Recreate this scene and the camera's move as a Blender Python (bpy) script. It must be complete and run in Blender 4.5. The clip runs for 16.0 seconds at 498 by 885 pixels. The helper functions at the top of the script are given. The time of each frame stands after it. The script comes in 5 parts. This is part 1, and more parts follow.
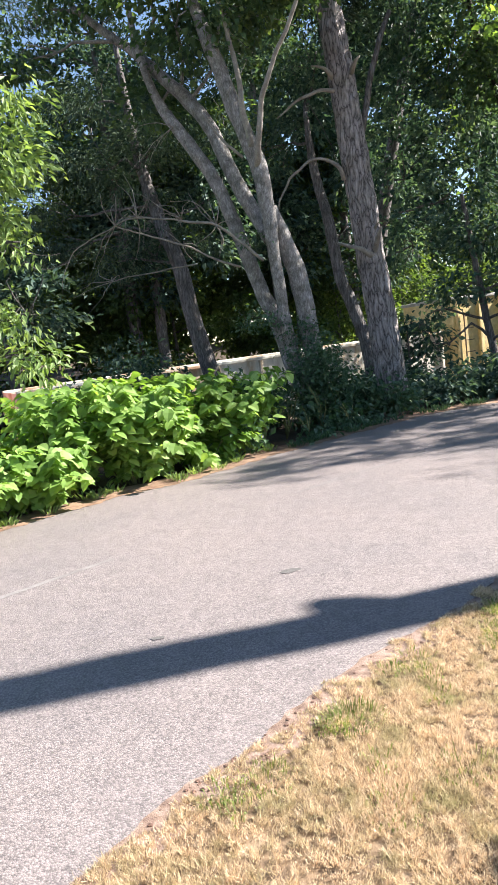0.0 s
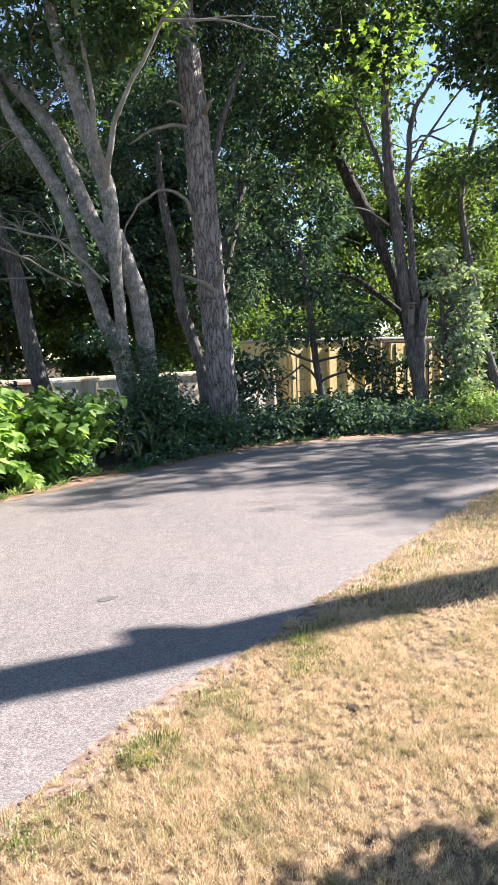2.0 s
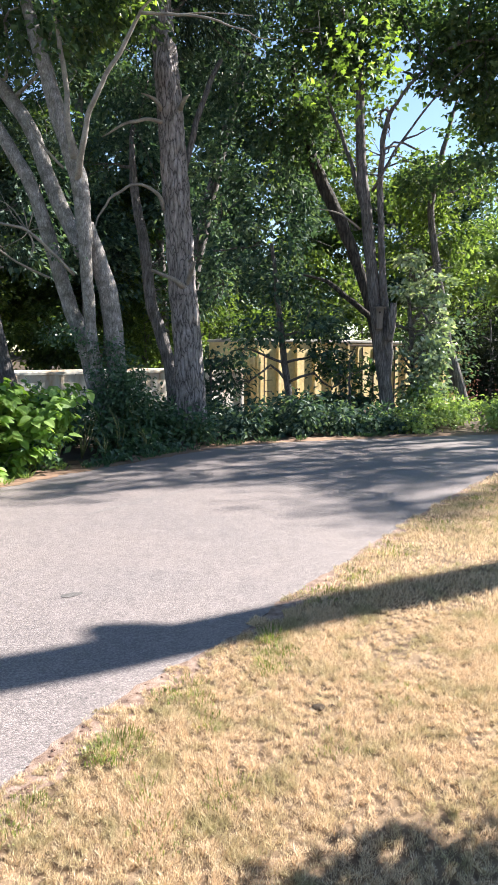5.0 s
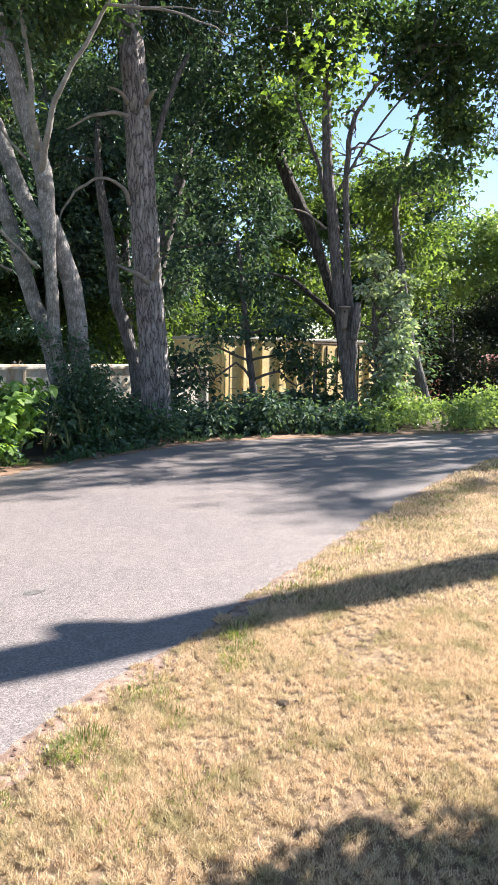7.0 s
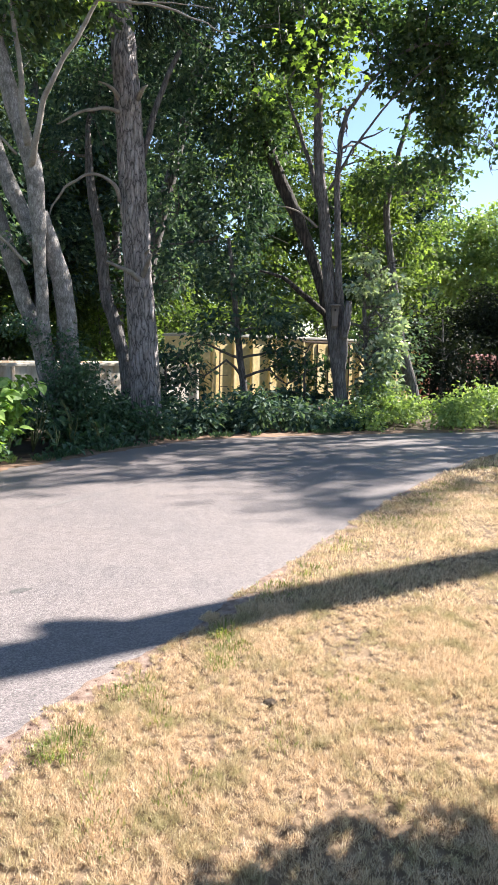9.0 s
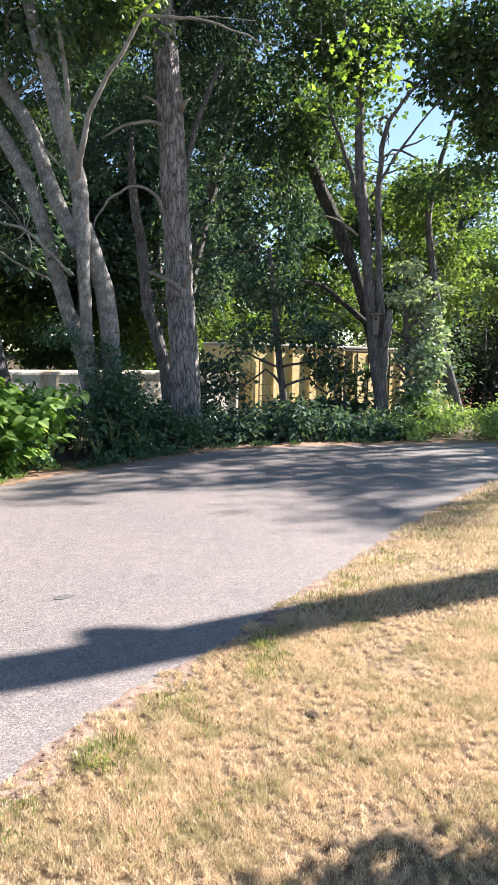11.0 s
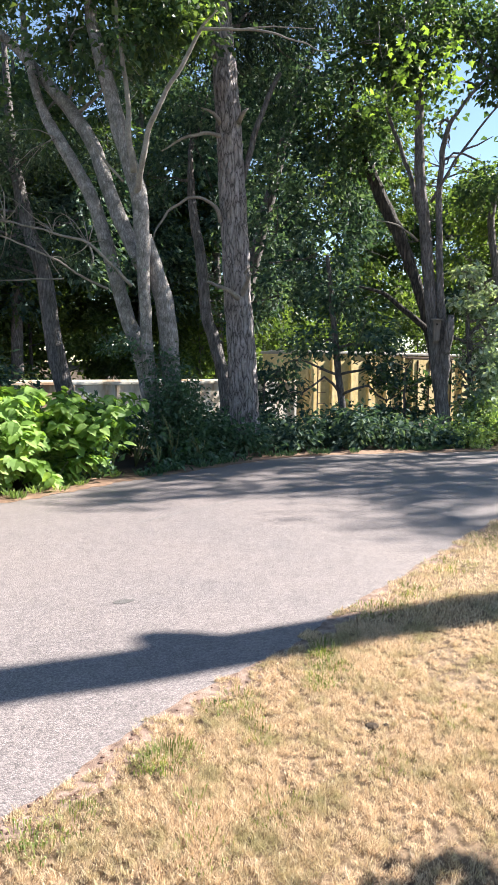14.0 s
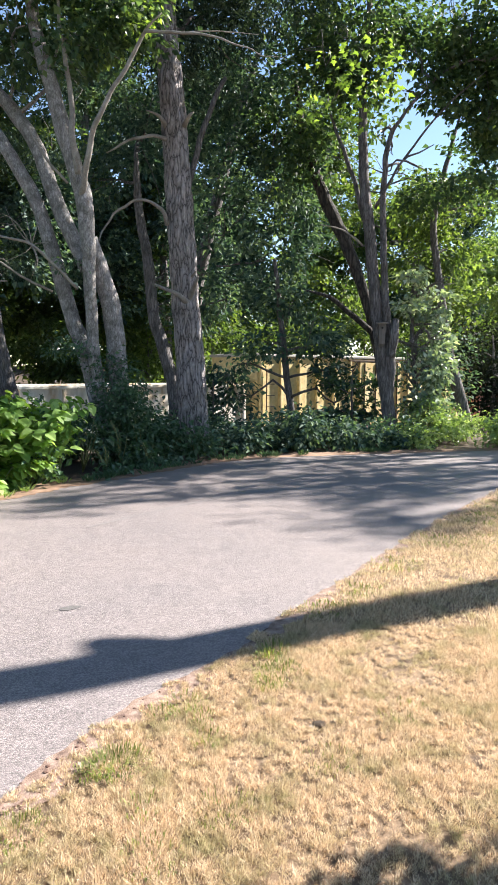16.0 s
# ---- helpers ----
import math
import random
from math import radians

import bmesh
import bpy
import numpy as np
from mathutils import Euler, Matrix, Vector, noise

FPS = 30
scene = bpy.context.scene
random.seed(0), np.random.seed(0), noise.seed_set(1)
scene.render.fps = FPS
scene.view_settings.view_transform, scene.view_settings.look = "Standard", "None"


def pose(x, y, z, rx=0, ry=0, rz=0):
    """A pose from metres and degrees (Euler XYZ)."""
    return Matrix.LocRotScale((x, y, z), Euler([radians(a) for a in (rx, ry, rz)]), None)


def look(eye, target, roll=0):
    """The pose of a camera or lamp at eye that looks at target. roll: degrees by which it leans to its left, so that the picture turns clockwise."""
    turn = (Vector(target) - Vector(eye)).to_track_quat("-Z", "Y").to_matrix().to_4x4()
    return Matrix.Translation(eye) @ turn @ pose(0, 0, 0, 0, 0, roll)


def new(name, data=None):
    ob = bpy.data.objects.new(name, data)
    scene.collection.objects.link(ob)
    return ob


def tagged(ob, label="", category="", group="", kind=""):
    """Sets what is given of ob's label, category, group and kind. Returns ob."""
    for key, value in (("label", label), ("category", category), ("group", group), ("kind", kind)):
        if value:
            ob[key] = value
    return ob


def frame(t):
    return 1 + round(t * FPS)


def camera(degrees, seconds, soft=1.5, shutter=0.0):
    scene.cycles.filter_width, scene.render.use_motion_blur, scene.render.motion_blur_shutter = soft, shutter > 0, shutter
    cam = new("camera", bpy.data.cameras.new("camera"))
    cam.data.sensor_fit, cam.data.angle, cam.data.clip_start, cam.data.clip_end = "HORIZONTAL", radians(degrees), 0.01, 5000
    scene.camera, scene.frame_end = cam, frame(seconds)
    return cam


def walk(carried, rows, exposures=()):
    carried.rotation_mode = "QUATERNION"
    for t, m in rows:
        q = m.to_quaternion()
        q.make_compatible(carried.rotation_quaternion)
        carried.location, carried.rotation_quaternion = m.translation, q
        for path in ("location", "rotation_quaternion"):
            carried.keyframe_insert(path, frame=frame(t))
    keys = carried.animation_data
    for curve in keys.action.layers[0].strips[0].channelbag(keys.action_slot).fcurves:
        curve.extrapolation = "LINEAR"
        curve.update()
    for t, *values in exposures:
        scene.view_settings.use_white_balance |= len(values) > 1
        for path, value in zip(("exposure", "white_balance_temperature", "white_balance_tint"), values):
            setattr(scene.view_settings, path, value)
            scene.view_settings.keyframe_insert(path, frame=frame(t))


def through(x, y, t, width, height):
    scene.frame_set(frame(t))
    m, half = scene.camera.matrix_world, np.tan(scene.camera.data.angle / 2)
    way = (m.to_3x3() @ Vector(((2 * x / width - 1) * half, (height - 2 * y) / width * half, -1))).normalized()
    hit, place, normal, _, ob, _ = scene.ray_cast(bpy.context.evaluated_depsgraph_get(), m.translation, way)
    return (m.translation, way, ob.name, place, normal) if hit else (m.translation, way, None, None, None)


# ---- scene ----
cam = camera(39.1, 16.0, soft=1.2)
PATH = [
    (0, (0.119, -0.5, 1.821), (-0.55, 1.363, 1.539), -7.5),
    (0.5, (0.166, -0.518, 1.819), (-0.414, 1.379, 1.567), -6.2),
    (1, (0.173, -0.527, 1.833), (-0.248, 1.414, 1.595), -4.0),
    (1.5, (0.179, -0.533, 1.839), (-0.116, 1.431, 1.6), -2.8),
    (2, (0.176, -0.533, 1.84), (-0.03, 1.441, 1.595), -1.9),
    (2.5, (0.165, -0.523, 1.836), (0.012, 1.456, 1.59), -1.3),
    (3, (0.154, -0.522, 1.837), (0.025, 1.459, 1.596), -0.9),
    (5.5, (0.13, -0.531, 1.831), (0.037, 1.45, 1.576), 0.4),
    (6, (0.125, -0.536, 1.834), (0.066, 1.446, 1.57), 0.6),
    (6.5, (0.118, -0.521, 1.825), (0.091, 1.462, 1.567), 0.7),
    (7, (0.12, -0.533, 1.831), (0.116, 1.45, 1.576), 0.8),
    (7.5, (0.122, -0.523, 1.832), (0.138, 1.459, 1.568), 1.1),
    (8, (0.132, -0.525, 1.832), (0.166, 1.455, 1.555), 1.3),
    (10.5, (0.117, -0.51, 1.834), (0.07, 1.476, 1.603), 1.1),
    (11, (0.109, -0.513, 1.836), (0.022, 1.471, 1.598), 1.1),
    (11.5, (0.118, -0.516, 1.829), (-0.008, 1.465, 1.586), 0.7),
    (12, (0.13, -0.49, 1.828), (-0.039, 1.488, 1.585), 0.2),
    (12.5, (0.122, -0.458, 1.824), (-0.094, 1.516, 1.588), -0.0),
    (13, (0.102, -0.455, 1.823), (-0.153, 1.515, 1.596), -0.1),
    (13.5, (0.108, -0.465, 1.81), (-0.159, 1.505, 1.592), 0.2),
    (14, (0.11, -0.483, 1.809), (-0.143, 1.489, 1.594), 0.5),
    (14.5, (0.106, -0.497, 1.809), (-0.109, 1.48, 1.598), 0.6),
    (15, (0.128, -0.503, 1.813), (-0.048, 1.479, 1.606), 0.5),
    (15.5, (0.128, -0.503, 1.813), (-0.01, 1.482, 1.608), 0.5),
    (16, (0.139, -0.489, 1.802), (0.026, 1.498, 1.598), 0.3),
]
walk(cam, [(t, look(eye, target, roll)) for t, eye, target, roll in PATH])

# ---- sky, sun ----
SUN_AZ, SUN_EL = radians(59.3), radians(40)
world = bpy.data.worlds.new("sky")
scene.world = world
world.use_nodes = True
wn = world.node_tree.nodes
sky = wn.new("ShaderNodeTexSky")
sky.sky_type, sky.sun_disc = "NISHITA", False
sky.sun_elevation, sky.sun_rotation = SUN_EL, SUN_AZ
sky.air_density, sky.dust_density, sky.ozone_density = 1.0, 0.15, 1.5
world.node_tree.links.new(sky.outputs[0], wn["Background"].inputs[0])
wn["Background"].inputs[1].default_value = 0.06
sun = new("sun", bpy.data.lights.new("sun", "SUN"))
sun.data.energy, sun.data.angle, sun.data.color = 5.0, radians(0.55), (1.0, 0.93, 0.86)
TO_SUN = Vector((math.sin(SUN_AZ) * math.cos(SUN_EL), math.cos(SUN_AZ) * math.cos(SUN_EL), math.sin(SUN_EL)))
sun.matrix_world = look((0, 0, 30), Vector((0, 0, 30)) - TO_SUN)
scene.view_settings.exposure = 1.95


# ---- materials ----
def mat(name, rough=0.8, metal=0.0):
    m = bpy.data.materials.new(name)
    m.use_nodes = True
    b = m.node_tree.nodes["Principled BSDF"]
    b.inputs["Roughness"].default_value, b.inputs["Metallic"].default_value = rough, metal
    return m, m.node_tree.nodes, m.node_tree.links, b


def ramp(nodes, stops):
    r = nodes.new("ShaderNodeValToRGB")
    e = r.color_ramp.elements
    while len(e) < len(stops):
        e.new(0.5)
    for el, (p, c) in zip(e, stops):
        el.position, el.color = p, (*c, 1)
    return r


def noise_node(nodes, links, scale, detail=4, rough=0.6, stretch=None):
    tc = nodes.new("ShaderNodeTexCoord")
    n = nodes.new("ShaderNodeTexNoise")
    n.inputs["Scale"].default_value, n.inputs["Detail"].default_value, n.inputs["Roughness"].default_value = scale, detail, rough
    if stretch:
        mp = nodes.new("ShaderNodeMapping")
        mp.inputs["Scale"].default_value = stretch
        links.new(tc.outputs["Object"], mp.inputs[0])
        links.new(mp.outputs[0], n.inputs["Vector"])
    else:
        links.new(tc.outputs["Object"], n.inputs["Vector"])
    return n


def mix(nodes, links, kind, fac, a, b):
    m = nodes.new("ShaderNodeMix")
    m.data_type, m.blend_type = "RGBA", kind
    for sock, v in ((m.inputs[0], fac), (m.inputs[6], a), (m.inputs[7], b)):
        if isinstance(v, bpy.types.NodeSocket):
            links.new(v, sock)
        else:
            sock.default_value = v if not isinstance(v, tuple) else (*v, 1)
    return m.outputs[2]


def bump(nodes, links, bsdf, height, strength, distance):
    b = nodes.new("ShaderNodeBump")
    b.inputs["Strength"].default_value, b.inputs["Distance"].default_value = strength, distance
    links.new(height, b.inputs["Height"])
    links.new(b.outputs[0], bsdf.inputs["Normal"])


def mottled(name, stops, scale, rough=0.85, fine=8.0, depth=0.01, strength=0.5, stretch=None, metal=0.0):
    """A surface whose colour varies at a large and a small scale, with fine relief."""
    m, n, l, b = mat(name, rough, metal)
    big = noise_node(n, l, scale, 5, 0.6, stretch)
    small = noise_node(n, l, scale * fine, 4, 0.65, stretch)
    c = ramp(n, stops)
    l.new(big.outputs[0], c.inputs[0])
    g = ramp(n, [(0.25, (0.62, 0.62, 0.62)), (0.75, (1.0, 1.0, 1.0))])
    l.new(small.outputs[0], g.inputs[0])
    l.new(mix(n, l, "MULTIPLY", 1.0, c.outputs[0], g.outputs[0]), b.inputs["Base Color"])
    bump(n, l, b, small.outputs[0], strength, depth)
    return m


def leaf_mat(name, dark, mid, light, through=0.3, gloss=0.5, patch=0.7, shine=0.35):
    """Leaf tissue: each leaf its own green, part of the light passing through."""
    m, n, l, b = mat(name, gloss)
    geo = n.new("ShaderNodeNewGeometry")
    c = ramp(n, [(0.0, dark), (0.55, mid), (1.0, light)])
    big = noise_node(n, l, patch, 2)
    add = n.new("ShaderNodeMath")
    add.operation = "MULTIPLY_ADD"
    l.new(geo.outputs["Random Per Island"], add.inputs[0])
    add.inputs[1].default_value = 0.7
    half = n.new("ShaderNodeMath")
    half.operation = "MULTIPLY_ADD"
    l.new(big.outputs[0], half.inputs[0])
    half.inputs[1].default_value, half.inputs[2].default_value = 0.9, -0.3
    l.new(half.outputs[0], add.inputs[2])
    l.new(add.outputs[0], c.inputs[0])
    l.new(c.outputs[0], b.inputs["Base Color"])
    b.inputs["Specular IOR Level"].default_value = shine
    t = n.new("ShaderNodeBsdfTranslucent")
    l.new(mix(n, l, "MULTIPLY", 1.0, c.outputs[0], (1.7, 1.75, 0.7)), t.inputs[0])
    s = n.new("ShaderNodeMixShader")
    s.inputs[0].default_value = through
    l.new(b.outputs[0], s.inputs[1])
    l.new(t.outputs[0], s.inputs[2])
    l.new(s.outputs[0], n["Material Output"].inputs[0])
    return m


def bark_mat(name, dark, light, scale, depth, ridged=(1, 1, 0.22), deep=0.3, blotch=1.1, stain=0.7, twist=0.06):
    m, n, l, b = mat(name, 0.9)
    tc = n.new("ShaderNodeTexCoord")
    mp = n.new("ShaderNodeMapping")
    mp.inputs["Scale"].default_value = ridged
    l.new(tc.outputs["Object"], mp.inputs[0])
    warp = n.new("ShaderNodeTexNoise")
    warp.inputs["Scale"].default_value, warp.inputs["Detail"].default_value = scale * 0.7, 3
    l.new(mp.outputs[0], warp.inputs["Vector"])
    w = mix(n, l, "LINEAR_LIGHT", twist, mp.outputs[0], warp.outputs[1])
    v = n.new("ShaderNodeTexVoronoi")
    v.feature = "DISTANCE_TO_EDGE"
    v.inputs["Scale"].default_value = scale
    l.new(w, v.inputs["Vector"])
    fine = noise_node(n, l, scale * 4, 5, 0.7, (1, 1, 0.35))
    big = noise_node(n, l, blotch, 4, 0.65)
    crack = ramp(n, [(0.0, tuple(deep * a for a in dark)), (0.07, dark), (0.4, light)])
    l.new(v.outputs[0], crack.inputs[0])
    g = ramp(n, [(0.25, (0.5, 0.48, 0.46)), (0.75, (1.0, 1.0, 1.0))])
    l.new(fine.outputs[0], g.inputs[0])
    c1 = mix(n, l, "MULTIPLY", 1.0, crack.outputs[0], g.outputs[0])
    blot = ramp(n, [(0.38, (stain, stain, stain * 0.96)), (0.62, (1.0, 1.0, 1.02))])
    l.new(big.outputs[0], blot.inputs[0])
    l.new(mix(n, l, "MULTIPLY", 1.0, c1, blot.outputs[0]), b.inputs["Base Color"])
    h = n.new("ShaderNodeMath")
    h.operation = "MULTIPLY_ADD"
    l.new(v.outputs[0], h.inputs[0])
    h.inputs[1].default_value = 1.6
    l.new(fine.outputs[0], h.inputs[2])
    bump(n, l, b, h.outputs[0], 0.9, depth)
    return m


def asphalt_mat():
    m, n, l, b = mat("old_asphalt", 0.6)
    b.inputs["Specular IOR Level"].default_value = 0.45
    v = n.new("ShaderNodeTexVoronoi")
    v.inputs["Scale"].default_value = 125
    tc = n.new("ShaderNodeTexCoord")
    l.new(tc.outputs["Object"], v.inputs["Vector"])
    stone = ramp(n, [(0.0, (0.12, 0.109, 0.11)), (0.5, (0.232, 0.209, 0.204)), (1.0, (0.33, 0.298, 0.289))])
    sep = n.new("ShaderNodeSeparateColor")
    l.new(v.outputs["Color"], sep.inputs[0])
    l.new(sep.outputs[0], stone.inputs[0])
    pit = ramp(n, [(0.3, (1.0, 1.0, 1.0)), (0.7, (0.7, 0.7, 0.72))])
    l.new(v.outputs["Distance"], pit.inputs[0])
    big = noise_node(n, l, 0.45, 6, 0.62)
    wear = ramp(n, [(0.3, (0.9, 0.89, 0.9)), (0.7, (1.14, 1.08, 1.04))])
    l.new(big.outputs[0], wear.inputs[0])
    mid = noise_node(n, l, 7, 5, 0.7)
    wear2 = ramp(n, [(0.3, (0.84, 0.84, 0.84)), (0.7, (1.08, 1.08, 1.08))])
    l.new(mid.outputs[0], wear2.inputs[0])
    c = mix(n, l, "MULTIPLY", 1.0, stone.outputs[0], pit.outputs[0])
    c = mix(n, l, "MULTIPLY", 1.0, c, wear.outputs[0])
    l.new(mix(n, l, "MULTIPLY", 1.0, c, wear2.outputs[0]), b.inputs["Base Color"])
    h = n.new("ShaderNodeMath")
    h.operation = "MULTIPLY_ADD"
    l.new(v.outputs["Distance"], h.inputs[0])
    h.inputs[1].default_value = -1.0
    l.new(mid.outputs[0], h.inputs[2])
    bump(n, l, b, h.outputs[0], 0.45, 0.006)
    return m


def grass_mat():
    """Drought-dried blades, straw with greener patches."""
    m, n, l, b = mat("dry_grass", 0.6)
    geo = n.new("ShaderNodeNewGeometry")
    straw = ramp(n, [(0.0, (0.1, 0.06, 0.035)), (0.3, (0.6, 0.425, 0.255)), (1.0, (0.98, 0.83, 0.6))])
    l.new(geo.outputs["Random Per Island"], straw.inputs[0])
    green = ramp(n, [(0.0, (0.13, 0.14, 0.045)), (1.0, (0.42, 0.4, 0.16))])
    l.new(geo.outputs["Random Per Island"], green.inputs[0])
    patch = noise_node(n, l, 3.4, 5, 0.68)
    where = ramp(n, [(0.47, (0.0, 0.0, 0.0)), (0.7, (0.8, 0.8, 0.8))])
    l.new(patch.outputs[0], where.inputs[0])
    c = mix(n, l, "MIX", where.outputs[0], straw.outputs[0], green.outputs[0])
    l.new(c, b.inputs["Base Color"])
    t = n.new("ShaderNodeBsdfTranslucent")
    l.new(c, t.inputs[0])
    s = n.new("ShaderNodeMixShader")
    s.inputs[0].default_value = 0.4
    l.new(b.outputs[0], s.inputs[1])
    l.new(t.outputs[0], s.inputs[2])
    l.new(s.outputs[0], n["Material Output"].inputs[0])
    return m


M_ASPHALT = asphalt_mat()
M_SOIL = mottled("woodland_soil", [(0.3, (0.035, 0.024, 0.015)), (0.7, (0.11, 0.075, 0.045))], 1.5, 0.95, 12, 0.03)
M_THATCH = mottled("lawn_thatch", [(0.3, (0.1, 0.065, 0.042)), (0.55, (0.26, 0.18, 0.11)), (0.75, (0.46, 0.34, 0.22))], 5, 0.95, 14, 0.02)
M_DIRT = mottled("sandy_dirt", [(0.3, (0.13, 0.08, 0.06)), (0.5, (0.28, 0.19, 0.145)), (0.72, (0.42, 0.33, 0.27))], 16, 0.95, 8, 0.02)
M_CLOD = mottled("reddish_clod", [(0.3, (0.1, 0.055, 0.04)), (0.7, (0.22, 0.13, 0.095))], 20, 0.95, 6, 0.004)
M_LITTER = mottled("pine_litter", [(0.3, (0.16, 0.085, 0.052)), (0.7, (0.38, 0.25, 0.165))], 5, 0.9, 9, 0.02)
M_GRASS = grass_mat()
M_BALLAST = mottled("ballast", [(0.3, (0.24, 0.225, 0.21)), (0.7, (0.46, 0.44, 0.41))], 3, 0.95, 9, 0.03)
M_PINE = bark_mat("pine_bark", (0.34, 0.31, 0.312), (0.6, 0.555, 0.558), 8.5, 0.07, (1, 1, 0.24), 0.24, 2.5, 0.78, 0.16)
M_MAPLE = bark_mat("maple_bark", (0.34, 0.322, 0.308), (0.55, 0.528, 0.51), 18, 0.012, (1, 1, 0.3), 0.7, 5.5, 0.5, 0.12)
M_DARKBARK = bark_mat("dark_bark", (0.16, 0.147, 0.147), (0.3, 0.28, 0.28), 15, 0.025, (1, 1, 0.16), 0.5, 3.0, 0.7, 0.1)
# shaded copy of dark_bark, for the stem and limb seen as silhouettes
M_SHADED_BARK = bark_mat("shadow_bark", (0.05, 0.042, 0.037), (0.12, 0.1, 0.088), 11, 0.03)
M_DEAD = mottled("bleached_deadwood", [(0.3, (0.17, 0.15, 0.13)), (0.7, (0.36, 0.33, 0.29))], 6, 0.9, 8, 0.006)
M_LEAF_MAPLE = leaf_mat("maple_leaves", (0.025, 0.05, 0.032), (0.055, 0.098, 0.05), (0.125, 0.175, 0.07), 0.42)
M_LEAF_DARK = leaf_mat("shade_leaves", (0.016, 0.038, 0.035), (0.058, 0.104, 0.088), (0.19, 0.265, 0.19), 0.27, 0.6, 0.7, 0.18)
M_NEEDLE = leaf_mat("conifer_needles", (0.016, 0.03, 0.026), (0.045, 0.074, 0.058), (0.11, 0.15, 0.1), 0.15, 0.7, 0.7, 0.08)
M_LEAF_BRIGHT = leaf_mat("sunny_leaves", (0.08, 0.14, 0.045), (0.2, 0.285, 0.11), (0.36, 0.44, 0.2), 0.35)
# lighter copy of maple_leaves; sun on the sprays is put into the colour
M_SUN_SPRAY = leaf_mat("sun_coloured_spray_leaves", (0.08, 0.14, 0.035), (0.16, 0.245, 0.06), (0.25, 0.35, 0.1), 0.48)
M_TUFT = leaf_mat("tuft_blades", (0.075, 0.1, 0.03), (0.16, 0.2, 0.065), (0.38, 0.38, 0.16), 0.35, 0.6, 9.0, 0.2)
M_WEED = leaf_mat("lawn_weed_leaves", (0.08, 0.11, 0.035), (0.2, 0.24, 0.085), (0.36, 0.37, 0.16), 0.3, 0.55, 9.0, 0.2)
# leaf colour taken near black; the deep shade over these shrubs is painted in
M_SHADE_DARK = leaf_mat("shade_darkened_leaves", (0.01, 0.014, 0.011), (0.02, 0.028, 0.02), (0.04, 0.05, 0.032), 0.1, 0.7, 0.7, 0.1)
M_KNOT = leaf_mat("knotweed_leaves", (0.085, 0.165, 0.035), (0.2, 0.32, 0.08), (0.35, 0.47, 0.17), 0.38, 0.5, 1.4, 0.25)
M_VINE = leaf_mat("vine_leaves", (0.07, 0.11, 0.065), (0.22, 0.29, 0.22), (0.54, 0.6, 0.51), 0.25, 0.2, 0.7, 1.0)
M_CREEPER = leaf_mat("creeper_leaves", (0.022, 0.055, 0.03), (0.05, 0.105, 0.052), (0.11, 0.18, 0.095), 0.25, 0.4, 0.7, 0.6)
# lighter, yellower leaf copy; part of the backlight is in its colour
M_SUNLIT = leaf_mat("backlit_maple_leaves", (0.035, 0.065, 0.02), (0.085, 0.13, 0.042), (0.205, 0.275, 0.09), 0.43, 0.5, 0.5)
M_FAR = leaf_mat("far_leaves", (0.03, 0.055, 0.022), (0.06, 0.1, 0.036), (0.125, 0.17, 0.06), 0.45, 0.5, 0.3)
M_STEM = mottled("green_stem", [(0.3, (0.1, 0.13, 0.04)), (0.7, (0.2, 0.2, 0.08))], 8)
M_PAINT = mottled("worn_road_paint", [(0.35, (0.2, 0.183, 0.178)), (0.65, (0.31, 0.292, 0.283))], 5, 0.7, 10, 0.002)
M_FAINT = mottled("almost_gone_road_paint", [(0.35, (0.19, 0.172, 0.17)), (0.65, (0.26, 0.243, 0.237))], 5, 0.7, 10, 0.002)
M_TAR = mottled("tar_patch", [(0.35, (0.11, 0.104, 0.1)), (0.6, (0.16, 0.15, 0.145))], 30, 0.8, 6, 0.004)
M_GREYWOOD = mottled("weathered_wood", [(0.3, (0.1, 0.085, 0.075)), (0.7, (0.2, 0.175, 0.155))], 7, 0.85, 6, 0.004, 0.5, (1, 1, 0.2))
M_HOLLOW_SHADE = mottled("hollow_shade", [(0.3, (0.012, 0.01, 0.009)), (0.7, (0.02, 0.017, 0.015))], 8)
M_YELLOW = mottled("faded_yellow_paint", [(0.3, (0.74, 0.53, 0.2)), (0.6, (0.84, 0.69, 0.38)), (0.8, (0.87, 0.8, 0.6))], 0.7, 0.6, 9, 0.003, 0.3)
M_CREAM = mottled("rust_streaked_cream_paint", [(0.3, (0.36, 0.17, 0.08)), (0.42, (0.6, 0.46, 0.32)), (0.5, (0.74, 0.69, 0.6)), (0.66, (0.8, 0.77, 0.7)), (0.78, (0.42, 0.55, 0.5))], 1.1, 0.6, 7, 0.003, 0.3, (1, 1, 0.35))
M_RED = mottled("oxide_red_paint", [(0.3, (0.3, 0.1, 0.085)), (0.6, (0.48, 0.23, 0.2)), (0.85, (0.58, 0.38, 0.33))], 0.7, 0.65, 9, 0.003, 0.3)
M_ROOF = mottled("galvanised_roof", [(0.3, (0.38, 0.36, 0.33)), (0.7, (0.6, 0.58, 0.54))], 1.2, 0.5, 8, 0.002, 0.3, None, 0.3)
M_STEEL = mottled("rusty_steel", [(0.3, (0.05, 0.035, 0.028)), (0.7, (0.14, 0.09, 0.06))], 3, 0.7, 8, 0.004, 0.4, None, 0.4)


# ---- mesh helpers ----
RNG = np.random.default_rng(7)


